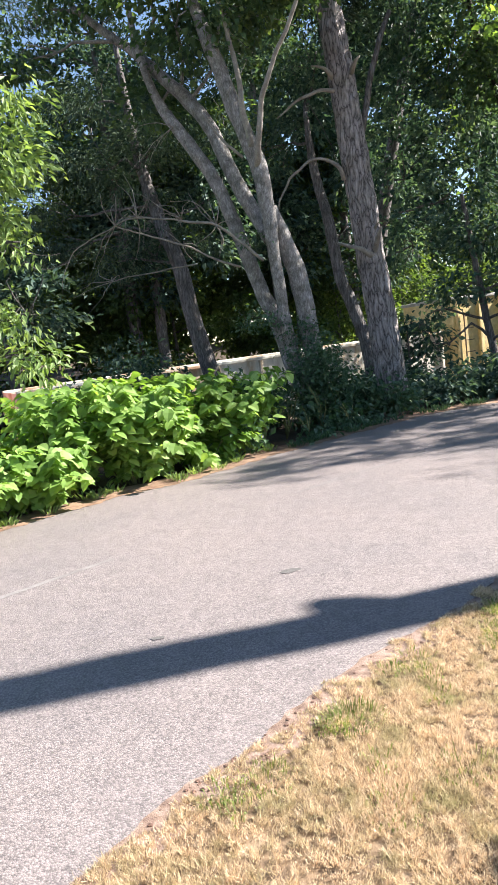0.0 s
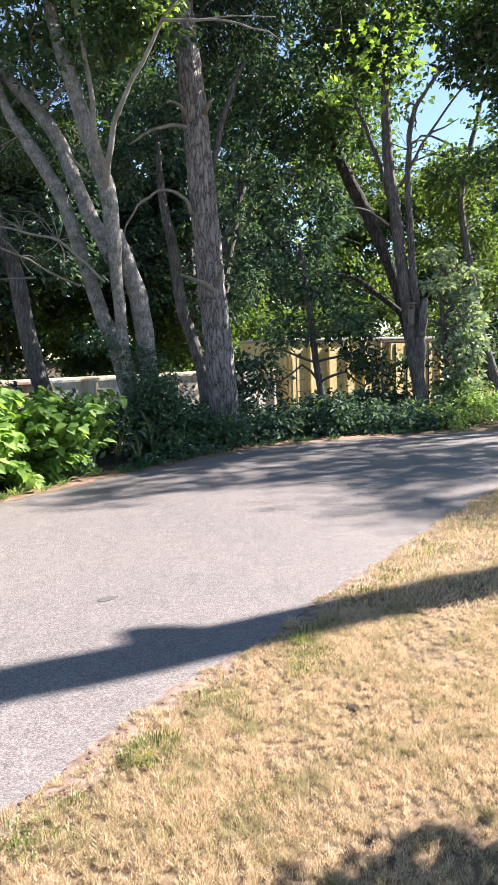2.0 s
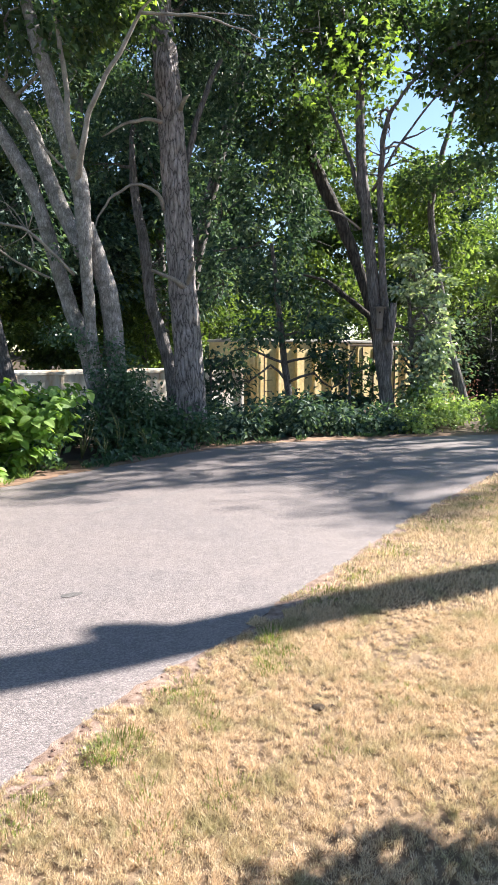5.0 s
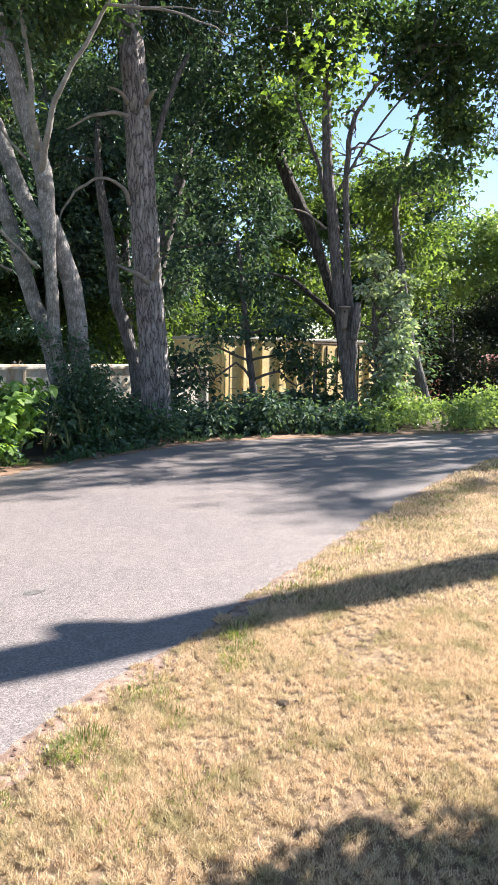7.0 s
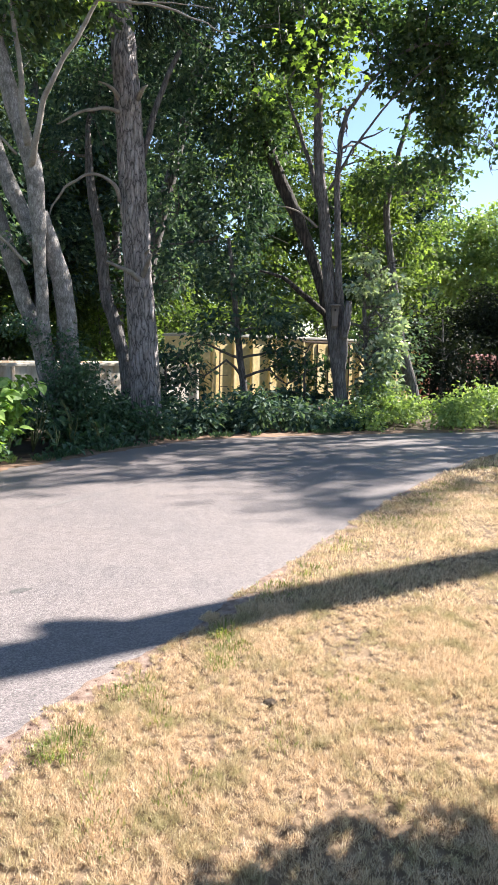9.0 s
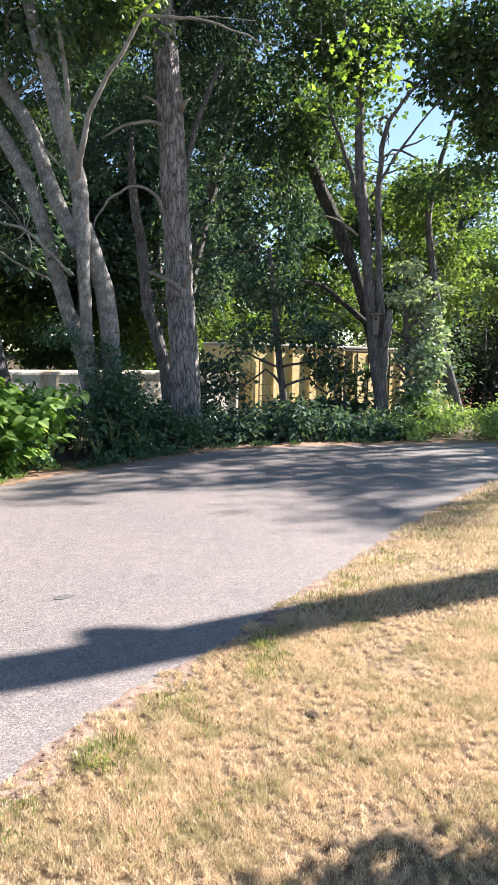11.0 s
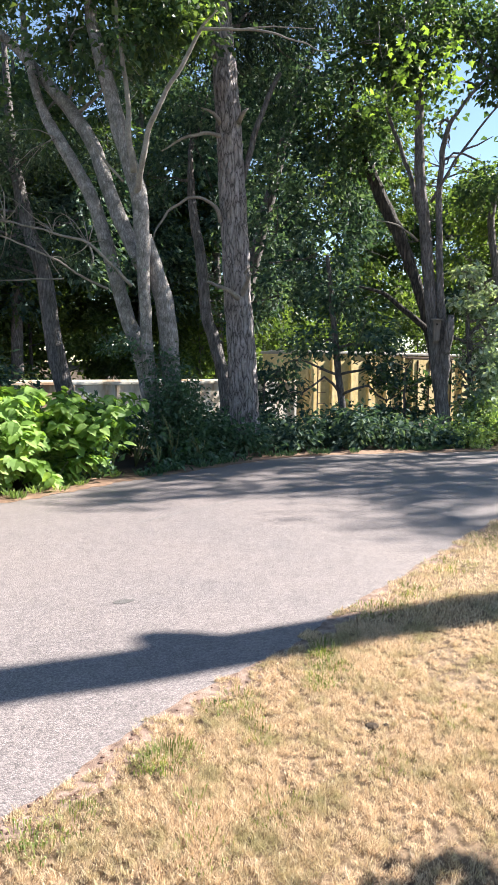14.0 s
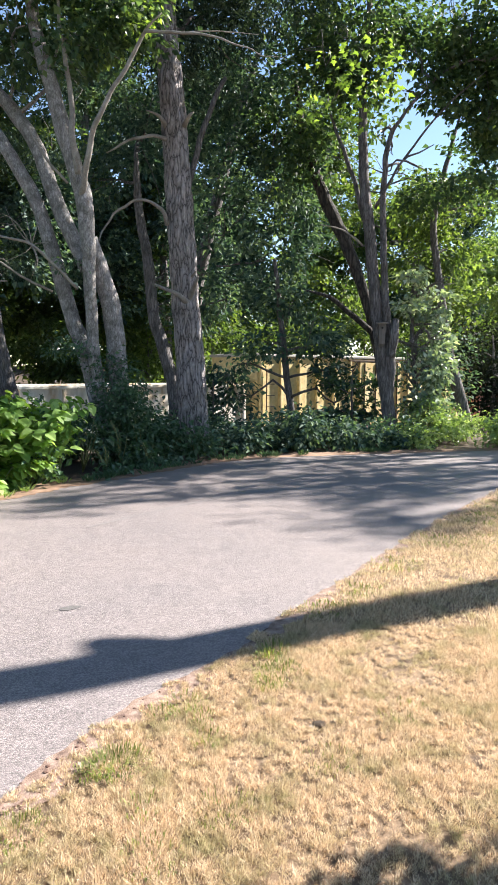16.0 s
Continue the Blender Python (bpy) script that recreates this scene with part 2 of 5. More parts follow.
def raw_mesh(name, verts, faces, material, smooth=False):
    """A mesh from arrays: verts (n, 3) and faces (m, 3 or 4)."""
    me = bpy.data.meshes.new(name)
    verts, faces = np.asarray(verts, np.float32), np.asarray(faces, np.int32)
    m, k = faces.shape
    me.vertices.add(len(verts))
    me.vertices.foreach_set("co", verts.ravel())
    me.loops.add(m * k)
    me.loops.foreach_set("vertex_index", faces.ravel())
    me.polygons.add(m)
    me.polygons.foreach_set("loop_start", np.arange(0, m * k, k, dtype=np.int32))
    me.polygons.foreach_set("use_smooth", np.full(m, smooth))
    me.materials.append(material)
    me.update(calc_edges=True)
    return me


def thing(name, at, label, category, group="", kind=""):
    ob = new(name)
    ob.empty_display_size = 0.3
    ob.location = at
    return tagged(ob, label, category, group, kind)


def part_mesh(name, me, parent, label="", kind=""):
    """A mesh in world coordinates, made a part of parent."""
    ob = new(name, me)
    ob.parent = parent
    base = Vector(parent.location)
    up = parent.parent
    while up:
        base += Vector(up.location)
        up = up.parent
    me.transform(Matrix.Translation(-base))
    return tagged(ob, label, kind=kind)


def part(name, bm, material, parent, label=""):
    me = bpy.data.meshes.new(name)
    bm.to_mesh(me)
    bm.free()
    me.materials.append(material)
    return part_mesh(name, me, parent, label)


def box_bm(cx, cy, cz, sx, sy, sz, bevel=0.0, turn=None):
    bm = bmesh.new()
    bmesh.ops.create_cube(bm, size=1, matrix=Matrix.Translation((cx, cy, cz)) @ (turn or Matrix()) @ Matrix.Diagonal((sx, sy, sz, 1)))
    if bevel:
        bmesh.ops.bevel(bm, geom=bm.edges[:], offset=bevel, segments=2, affect="EDGES", profile=0.6)
    return bm


def spline(points, steps):
    """Catmull-Rom through rows of any width."""
    p = np.asarray(points, float)
    p = np.vstack([2 * p[0] - p[1], p, 2 * p[-1] - p[-2]])
    out = []
    for i in range(1, len(p) - 2):
        for t in np.linspace(0, 1, steps, endpoint=False):
            a, b, c, d = p[i - 1 : i + 3]
            out.append(0.5 * (2 * b + (c - a) * t + (2 * a - 5 * b + 4 * c - d) * t**2 + (3 * b - a - 3 * c + d) * t**3))
    return np.array(out + [p[-2]])


def tube(points, radii, segs=12, step=0.25, rough=0.06, plates=0.0, seed=0.0, kink=None):
    """A tapered, uneven limb along a smooth line; plates: relief of bark plates in metres."""
    rows = np.column_stack([points, radii])
    length = np.linalg.norm(np.diff(rows[:, :3], axis=0), axis=1).mean()
    line = spline(rows, max(2, int(length / step)))
    centre, rad = line[:, :3], np.maximum(line[:, 3], 0.002)
    kink = (0.035 if rad.mean() < 0.09 else 0.02) if kink is None else kink
    ends = np.minimum(1, np.minimum(np.arange(len(rad)), np.arange(len(rad))[::-1]) / 3)[:, None]
    centre = centre + ends * kink * np.array([noise.noise_vector((c[0] * 3.1 + seed, c[1] * 3.1, c[2] * 3.1)) for c in centre])
    ahead = np.gradient(centre, axis=0)
    ahead /= np.linalg.norm(ahead, axis=1)[:, None]
    side = np.cross(ahead, (0.31, 0.95, 0.05))
    side /= np.linalg.norm(side, axis=1)[:, None]
    other = np.cross(ahead, side)
    ang = np.linspace(0, 2 * np.pi, segs, endpoint=False)
    ring = np.cos(ang)[None, :, None] * side[:, None] + np.sin(ang)[None, :, None] * other[:, None]
    swell = np.ones((len(centre), segs))
    for i in range(len(centre)):
        for j in range(segs):
            q = centre[i] + ring[i, j] * rad[i]
            swell[i, j] += rough * noise.noise((q[0] * 3 + seed, q[1] * 3, q[2] * 1.2))
            if plates:
                wob = 0.06 * noise.noise((q[0] * 5, q[1] * 5, q[2] * 2.5 + seed))
                d, _ = noise.voronoi((q[0] * 9 + wob * 9, q[1] * 9 + wob * 9, q[2] * 1.9))
                swell[i, j] += (min(d[1] - d[0], 0.3) / 0.3 - 0.6) * plates / rad[i]
    v = centre[:, None] + ring * (rad[:, None] * swell)[..., None]
    n = len(centre)
    i, j = np.meshgrid(np.arange(n - 1), np.arange(segs), indexing="ij")
    a, b = i * segs + j, i * segs + (j + 1) % segs
    f = np.stack([a, b, b + segs, a + segs], -1).reshape(-1, 4)
    verts = np.vstack([v.reshape(-1, 3), centre[:1], centre[-1:]])
    k = n * segs
    jj = np.arange(segs)
    caps = np.vstack([np.stack([np.full(segs, k), (jj + 1) % segs, jj, jj], -1), np.stack([np.full(segs, k + 1), k - segs + jj, k - segs + (jj + 1) % segs, k - segs + (jj + 1) % segs], -1)])
    return verts, f, caps


def limb(name, parent, points, radii, material, label="", **kw):
    v, f, caps = tube(points, radii, **kw)
    tri = np.vstack([f[:, [0, 1, 2]], f[:, [0, 2, 3]], caps[:, :3]])
    return part_mesh(name, raw_mesh(name, v, tri, material, True), parent, label)


def unit(a):
    return a / np.maximum(np.linalg.norm(a, axis=-1, keepdims=True), 1e-9)


def leaf_quads(pos, axis, normal, length, width, fold=0.18, droop=0.15):
    """Pointed leaves, folded along the midrib: four corners each."""
    axis = unit(axis)
    side = unit(np.cross(axis, normal))
    up = np.cross(side, axis)
    length, width = length[:, None], width[:, None]
    mid = pos + axis * length * 0.42
    lift = up * width * fold
    v = np.stack([pos, mid + side * width / 2 + lift, pos + axis * length - up * length * droop, mid - side * width / 2 + lift], 1)
    return v.reshape(-1, 3), np.arange(len(pos) * 4).reshape(-1, 4)


def leaf_ovals(pos, axis, normal, length, width, fold=0.2, droop=0.25):
    """Broad heart-shaped leaves with a midrib: eight corners, six faces each."""
    axis = unit(axis)
    side = unit(np.cross(axis, normal))
    up = np.cross(side, axis)
    L, W = length[:, None], width[:, None]
    mids = [pos + axis * L * s - up * L * droop * s * s for s in (0, 0.35, 0.7, 1.0)]
    v = [mids[0], mids[1], mids[2], mids[3]]
    for s, w in ((0.08, 0.55), (0.36, 1.0), (0.7, 0.68)):
        c = pos + axis * L * s - up * L * droop * s * s
        v += [c + side * W / 2 * w + up * W * fold * w * 0.5, c - side * W / 2 * w + up * W * fold * w * 0.5]
    v = np.stack(v, 1)
    pat = np.array([[0, 4, 6, 1], [1, 6, 8, 2], [2, 8, 3, 3], [0, 1, 7, 5], [1, 2, 9, 7], [2, 3, 9, 9]])
    quads = np.vstack([pat[[0, 1, 3, 4]]])
    tris = np.vstack([quads[:, [0, 1, 2]], quads[:, [0, 2, 3]], [[2, 8, 3]], [[2, 3, 9]]])
    f = (np.arange(len(pos)) * 10)[:, None, None] + tris[None]
    return v.reshape(-1, 3), f.reshape(-1, 3)


def leaf_lobed(pos, axis, normal, length, width):
    """Five-lobed maple leaves: a fan of twelve corners round the stalk's end."""
    axis = unit(axis)
    side = unit(np.cross(axis, normal))
    up = np.cross(side, axis)
    L = length[:, None]
    ring = [(0, 0.04), (0.3, -0.12), (0.26, 0.1), (0.6, 0.28), (0.3, 0.42), (0.22, 0.62), (0, 1.0), (-0.22, 0.62), (-0.3, 0.42), (-0.6, 0.28), (-0.26, 0.1), (-0.3, -0.12)]
    v = [pos + axis * L * 0.25] + [pos + (side * a + axis * b) * L - up * L * (0.5 * a * a + 0.18 * b * b) for a, b in ring]
    v = np.stack(v, 1)
    fan = np.array([[0, k, k % 12 + 1] for k in range(1, 13)])
    f = (np.arange(len(pos)) * 13)[:, None, None] + fan[None]
    return v.reshape(-1, 3), f.reshape(-1, 3)


def clumps(blobs, per, leaves, spread=0.3, flat=0.55, shell=0.5, squash=0.85, gap=-0.12):
    """Leaf places in round masses: each blob (x, y, z, r) holds clumps, about `per` a cubic metre of shell, each of `leaves` leaves."""
    pos, out = [], []
    for x, y, z, r in blobs:
        n = max(4, int(per * r**2.4))
        d = unit(RNG.normal(size=(n, 3)))
        far = r * RNG.uniform(shell**3, 1, n) ** (1 / 3) * (1 + 0.22 * np.sin(d[:, 0] * 5 + x) * np.sin(d[:, 2] * 6 + z))
        c = d * far[:, None] * (1, 1, squash)
        # gaps
        keep = np.array([noise.noise(((x + q[0]) * 0.9, (y + q[1]) * 0.9, (z + q[2]) * 0.9)) for q in c]) > gap
        c, d = c[keep], d[keep]
        k = len(c)
        o = RNG.normal(size=(k, leaves, 3)) * (spread, spread, spread * flat)
        pos.append((c[:, None] + o + (x, y, z)).reshape(-1, 3))
        out.append(np.repeat(d, leaves, 0) + 0.5 * unit(o.reshape(-1, 3)))
    return np.vstack(pos), np.vstack(out)


def foliage(name, parent, blobs, per, leaves, size, material, label="", ratio=0.62, spread=0.3, flat=0.55, shell=0.5, low=None, squash=0.85, hang=0.35, make=leaf_quads, kind="", gap=-0.12):
    p, d = clumps(blobs, per, leaves, spread, flat, shell, squash, gap)
    if low is not None:
        keep = p[:, 2] > low
        p, d = p[keep], d[keep]
    n = len(p)
    axis = d * (1, 1, 0.5) + RNG.normal(size=(n, 3)) * 0.6 - (0, 0, hang)
    normal = RNG.normal(size=(n, 3)) * 0.55 + (0, 0, 1) + 0.3 * d
    length = size * RNG.uniform(0.6, 1.3, n)
    v, f = make(p, axis, normal, length, length * ratio * RNG.uniform(0.8, 1.2, n))
    return part_mesh(name, raw_mesh(name, v, f, material), parent, label, kind)


def boughs(parent, stem, blobs, material, radius=0.05, reach=3.0):
    """Crooked limbs from the stem (rows of points) into the masses of leaves within reach, and twigs inside every mass."""
    dense = spline(np.asarray(stem, float), 8)
    for x, y, z, r in blobs:
        c = np.array((x, y, z))
        below = dense[dense[:, 2] < z - 0.3 * r] if (dense[:, 2] < z - 0.3 * r).any() else dense[:1]
        a = below[np.argmin(np.linalg.norm(below - c, axis=1))]
        far = np.linalg.norm(c - a)
        if far < reach:
            m1 = a + (c - a) * 0.35 + RNG.normal(size=3) * 0.08 * far + (0, 0, 0.06 * far)
            m2 = a + (c - a) * 0.7 + RNG.normal(size=3) * 0.08 * far
            limb("limb", parent, [a, m1, m2, c], [radius * 1.2, radius, radius * 0.7, 0.01], material, segs=7, step=0.3, rough=0.12, kink=0.08)
        else:
            m2 = c + RNG.normal(size=3) * 0.3 * r - (0, 0, 0.3 * r)
        for _ in range(3):
            e = c + RNG.normal(size=3) * r * 0.55
            limb("twig", parent, [m2, (m2 + e) / 2 + RNG.normal(size=3) * 0.12, e], [radius * 0.4, radius * 0.28, 0.005], material, segs=5, step=0.3, kink=0.06)


# ---- ground, road, lawn ----
def smooth(a, b, x):
    t = np.clip((x - a) / (b - a), 0, 1)
    return t * t * (3 - 2 * t)


RAIL_0, RAIL_SLOPE = 30.0, 1.0
RAIL_TURN = math.atan(RAIL_SLOPE)
RAIL_COS, RAIL_SIN = math.cos(RAIL_TURN), math.sin(RAIL_TURN)
RAIL_TOP = -1.9


def off_track(x, y):
    """Metres from the centre line of the railway, positive beyond it."""
    return (y - RAIL_0 - RAIL_SLOPE * x) * RAIL_COS


def ground_z(x, y):
    """Level by the road, falling into the railway cutting behind the trees, rising again beyond."""
    d = off_track(x, y)
    return -0.04 - 2.31 * smooth(-6.5, -2.8, d) + 2.3 * smooth(3.2, 11, d) + 2.2 * smooth(20, 50, d)


def axis_steps(fine, reach):
    far = np.array([60, 90, 140, 240, 500, 1000, 2000.0])
    return np.unique(np.concatenate([-far, np.linspace(-60, 60, fine), far]))


gx, gy = np.meshgrid(axis_steps(121, 60), axis_steps(121, 60) + 10, indexing="xy")
gz = ground_z(gx, gy)
nx, ny = gx.shape[1], gx.shape[0]
ii, jj = np.meshgrid(np.arange(ny - 1), np.arange(nx - 1), indexing="ij")
quad = np.stack([ii * nx + jj, ii * nx + jj + 1, (ii + 1) * nx + jj + 1, (ii + 1) * nx + jj], -1).reshape(-1, 4)
ground = new("ground", raw_mesh("ground", np.stack([gx, gy, gz], -1).reshape(-1, 3), quad, M_SOIL, True))
tagged(ground, "dark bare woodland soil beneath trees and shrubs", "ground", kind="structure")

NEAR_EDGE = [(-9, -30), (-4.2, -9), (-2.3, -2.5), (-1.42, 1.3), (-1.05, 2.22), (-0.72, 3.0), (-0.2, 3.85), (0.5, 5.24), (1.45, 7.05), (3.1, 9.9), (5.1, 12.6), (7.6, 13.9), (12, 14.8), (30, 15.5), (70, 15.5)]
FAR_EDGE = [(-14, -30), (-8.2, -9), (-6.6, 0.5), (-5.75, 5.4), (-4.85, 7.55), (-4.1, 8.5), (-3.1, 10.4), (-2.1, 11.9), (-1.3, 13.2), (0.0, 14.2), (2.1, 15.05), (4.8, 15.9), (8, 16.7), (13, 17.6), (70, 19)]
near_line, far_line = spline(NEAR_EDGE, 60), spline(FAR_EDGE, 60)


def wavy(line, amount, seed):
    return np.array([(x + amount * noise.noise((x * 2.3, y * 2.3, seed)) + amount * 0.6 * noise.noise((x * 9, y * 9, seed)), y + amount * noise.noise((x * 2.3, y * 2.3, seed + 7))) for x, y in line])


def ribbon(name, left, right, z, across, material, crown=0.0):
    """A sheet between two lines of as many points."""
    k = np.linspace(0, 1, across)
    p = left[:, None] * (1 - k)[None, :, None] + right[:, None] * k[None, :, None]
    zz = z + crown * 4 * k * (1 - k)
    v = np.concatenate([p, np.broadcast_to(zz[None, :, None], (*p.shape[:2], 1))], -1)
    n, m = p.shape[:2]
    i, j = np.meshgrid(np.arange(n - 1), np.arange(m - 1), indexing="ij")
    f = np.stack([i * m + j, i * m + j + 1, (i + 1) * m + j + 1, (i + 1) * m + j], -1).reshape(-1, 4)
    return new(name, raw_mesh(name, v.reshape(-1, 3), f, material, True))


road = ribbon("road", wavy(near_line, 0.05, 1.0), wavy(far_line, 0.05, 3.0), -0.004, 9, M_ASPHALT, 0.02)
tagged(road, "sun-bleached grey asphalt lane with coarse worn aggregate", "road", kind="structure")

# bare sandy margin between asphalt and lawn
out = unit(np.gradient(near_line, axis=0))[:, [1, 0]] * (1, -1)
margin = ribbon("dirt_margin", wavy(near_line + out * 0.16, 0.05, 5.0), wavy(near_line - out * 0.03, 0.05, 2.0), 0.0, 3, M_DIRT)
tagged(margin, "sandy bare dirt margin along the lawn edge", "dirt margin", kind="structure")
lawn_in = near_line + out * 0.06
lawn_out = np.column_stack([np.full(len(near_line), 75.0), near_line[:, 1] * 0.9 - 6])
lawn = ribbon("lawn", lawn_out[::1], lawn_in, -0.012, 12, M_THATCH, 0.03)
tagged(lawn, "parched tan lawn thatch with bare spots", "lawn", kind="structure")
# reddish needle litter along the far edge
out_far = unit(np.gradient(far_line, axis=0))[:, [1, 0]] * (-1, 1)
litter = ribbon("litter_strip", wavy(far_line - out_far * 0.1, 0.13, 8.0), wavy(far_line + out_far * 0.5, 0.15, 9.0), 0.002, 4, M_LITTER)
tagged(litter, "reddish-brown pine needle litter along the road edge", "needle litter", kind="structure")


def right_of(line, x, y):
    """Whether places lie to the right of a line that runs ahead."""
    xe = np.interp(y, line[:, 1], line[:, 0])
    return x - xe


def blades(name, n, x0, x1, y0, y1, height, width, label, clear=0.025, lean=0.95):
    x, y = RNG.uniform(x0, x1, n), RNG.uniform(y0, y1, n)
    d = right_of(near_line, x, y) * 0.82
    keep = d > -0.05
    x, y, d = x[keep], y[keep], d[keep]
    tuft = np.array([0.9 * noise.noise((a * 24, b * 24, 4.0)) + 0.35 * noise.noise((a * 9, b * 9, 6.0)) + 0.5 * noise.noise((a * 1.7, b * 1.7, 2.0)) for a, b in zip(x, y)])
    ragged = clear + 0.2 * np.array([noise.noise((a * 5.5, b * 5.5, 9.0)) for a, b in zip(x, y)])
    keep = (d > ragged) & (RNG.uniform(-0.6, 0.12, len(x)) < tuft + 0.0)
    x, y, tuft = x[keep], y[keep], tuft[keep]
    n = len(x)
    h = height * RNG.uniform(0.35, 1.35, n) * np.clip(1 + 1.5 * tuft, 0.3, 2.2)
    a = RNG.uniform(0, 2 * np.pi, n)
    tip = np.stack([np.cos(a), np.sin(a), np.zeros(n)], -1) * (h * RNG.uniform(0.1, 1.5, n) * lean)[:, None] + np.stack([np.zeros(n), np.zeros(n), h], -1)
    b = RNG.uniform(0, 3.14, n)
    s = np.stack([np.cos(b), np.sin(b), np.zeros(n)], -1) * width * RNG.uniform(0.6, 1.3, n)[:, None]
    base = np.stack([x, y, np.full(n, 0.0)], -1)
    v = np.stack([base - s / 2, base + s / 2, base + tip], 1).reshape(-1, 3)
    ob = new(name, raw_mesh(name, v, np.arange(n * 3).reshape(-1, 3), M_GRASS))
    return tagged(ob, label, "grass", kind="stuff")


blades("grass", 900000, -1.5, 2.6, 1.1, 4.4, 0.019, 0.003, "short drought-dried straw grass with green tufts")
blades("grass", 330000, -0.4, 5.2, 4.4, 9.5, 0.026, 0.006, "short drought-dried straw grass farther up the lawn")
blades("grass", 120000, 1.5, 12.0, 9.5, 15.5, 0.035, 0.014, "dry straw grass at the far end of the lawn")
blades("grass", 60000, -4, 8, -5, 1.1, 0.05, 0.01, "short drought-dried straw grass around the viewer")


def tuft(name, x, y, n, r, height, material, label, width=0.008):
    a, q = RNG.uniform(0, 2 * np.pi, n), r * np.sqrt(RNG.uniform(0, 1, n))
    base = np.stack([x + q * np.cos(a), y + q * np.sin(a), np.zeros(n)], -1)
    h = height * RNG.uniform(0.4, 1.2, n)
    tip = base + np.stack([np.cos(a) * h * 0.7, np.sin(a) * h * 0.7, h], -1) * RNG.uniform(0.6, 1.1, (n, 1))
    b = a + 1.57
    s = np.stack([np.cos(b), np.sin(b), np.zeros(n)], -1) * width
    mid = (base + tip) / 2 + (0, 0, 0.02)
    v = np.stack([base, mid + s / 2, tip, mid - s / 2], 1).reshape(-1, 3)
    return tagged(new(name, raw_mesh(name, v, np.arange(n * 4).reshape(-1, 4), material)), label, "grass tuft", "green tufts in the lawn", "stuff")


for x, y, n, r, h in ((0.05, 3.84, 110, 0.1, 0.07), (-0.62, 2.5, 260, 0.15, 0.055), (0.1, 3.5, 120, 0.17, 0.035), (-0.4, 3.1, 90, 0.12, 0.045), (-0.9, 2.0, 120, 0.13, 0.045), (-0.25, 2.75, 60, 0.1, 0.035), (-0.1, 2.2, 90, 0.14, 0.035), (0.35, 2.6, 60, 0.14, 0.03), (-0.35, 1.9, 80, 0.13, 0.035), (0.75, 3.1, 60, 0.14, 0.03), (0.02, 3.35, 60, 0.08, 0.04)):
    tuft("grass_tuft", x, y, n, r, h, M_TUFT, "green weedy grass tuft in the dry lawn", 0.0045)
for x, y, n, r, h in ((0.42, 4.65, 130, 0.2, 0.04), (0.75, 5.15, 110, 0.18, 0.04), (1.15, 5.95, 160, 0.26, 0.045), (1.75, 6.9, 180, 0.32, 0.045), (2.5, 8.1, 200, 0.4, 0.05), (3.0, 9.0, 200, 0.4, 0.05), (2.2, 7.0, 150, 0.4, 0.04), (4.3, 11.0, 240, 0.5, 0.05)):
    tuft("grass_tuft", x, y, n, r, h, M_TUFT, "yellow-green grass tuft along the lawn edge", 0.008)

for x, y in ((0.04, 3.78), (0.01, 3.53), (0.14, 3.61), (0.06, 3.38), (-0.30, 2.97), (-0.51, 2.99), (0.02, 3.75), (-0.66, 2.46), (-0.73, 2.42), (-1.07, 1.87), (-0.95, 1.79), (-0.71, 2.44), (-1.02, 1.90), (-0.45, 2.19), (0.61, 4.82)):
    tuft("lawn_weed", x, y, 34, 0.085, 0.04, M_WEED, "low green weed in the dry lawn", 0.007)


def clod(name, x, y, size, material, label, category, group="", flat=0.55):
    """A small lump with a broken surface, half sunk in the ground."""
    bm = bmesh.new()
    bmesh.ops.create_icosphere(bm, subdivisions=2, radius=size)
    for v in bm.verts:
        k = 1 + 0.45 * noise.noise(v.co * (2.2 / size) + Vector((x * 7, y * 7, 0)))
        v.co = Vector((v.co.x * k, v.co.y * k, v.co.z * k * flat))
    me = bpy.data.meshes.new(name)
    bm.to_mesh(me)
    bm.free()
    me.materials.append(material)
    ob = new(name, me)
    ob.location = (x, y, size * 0.12)
    return tagged(ob, label, category, group)


rc = random.Random(21)
for k in range(90):
    i = int(np.interp(rc.uniform(1.5, 4.2) if k % 4 else rc.uniform(1.9, 2.3), near_line[:, 1], np.arange(len(near_line))))
    x, y = near_line[i] + out[i] * rc.uniform(-0.02, 0.12)
    clod("dirt_clod", x, y, rc.uniform(0.004, 0.012), M_CLOD, "small brown clod of dirt at the lawn edge", "dirt clod", "dirt clods at the lawn edge")
# two dark soil lumps stand in for a small hole in the lawn
clod("lawn_hole_lump", 0.31, 2.94, 0.036, M_SOIL, "small dark soil lump standing for a hole in the lawn", "soil heap")
clod("lawn_hole_lump", 0.38, 2.97, 0.018, M_SOIL, "small dark soil lump standing for a hole in the lawn", "soil heap")
clod("pale_pebble", 0.27, 2.925, 0.012, M_ROOF, "small pale pebble beside the dark hole in the lawn", "pebble")

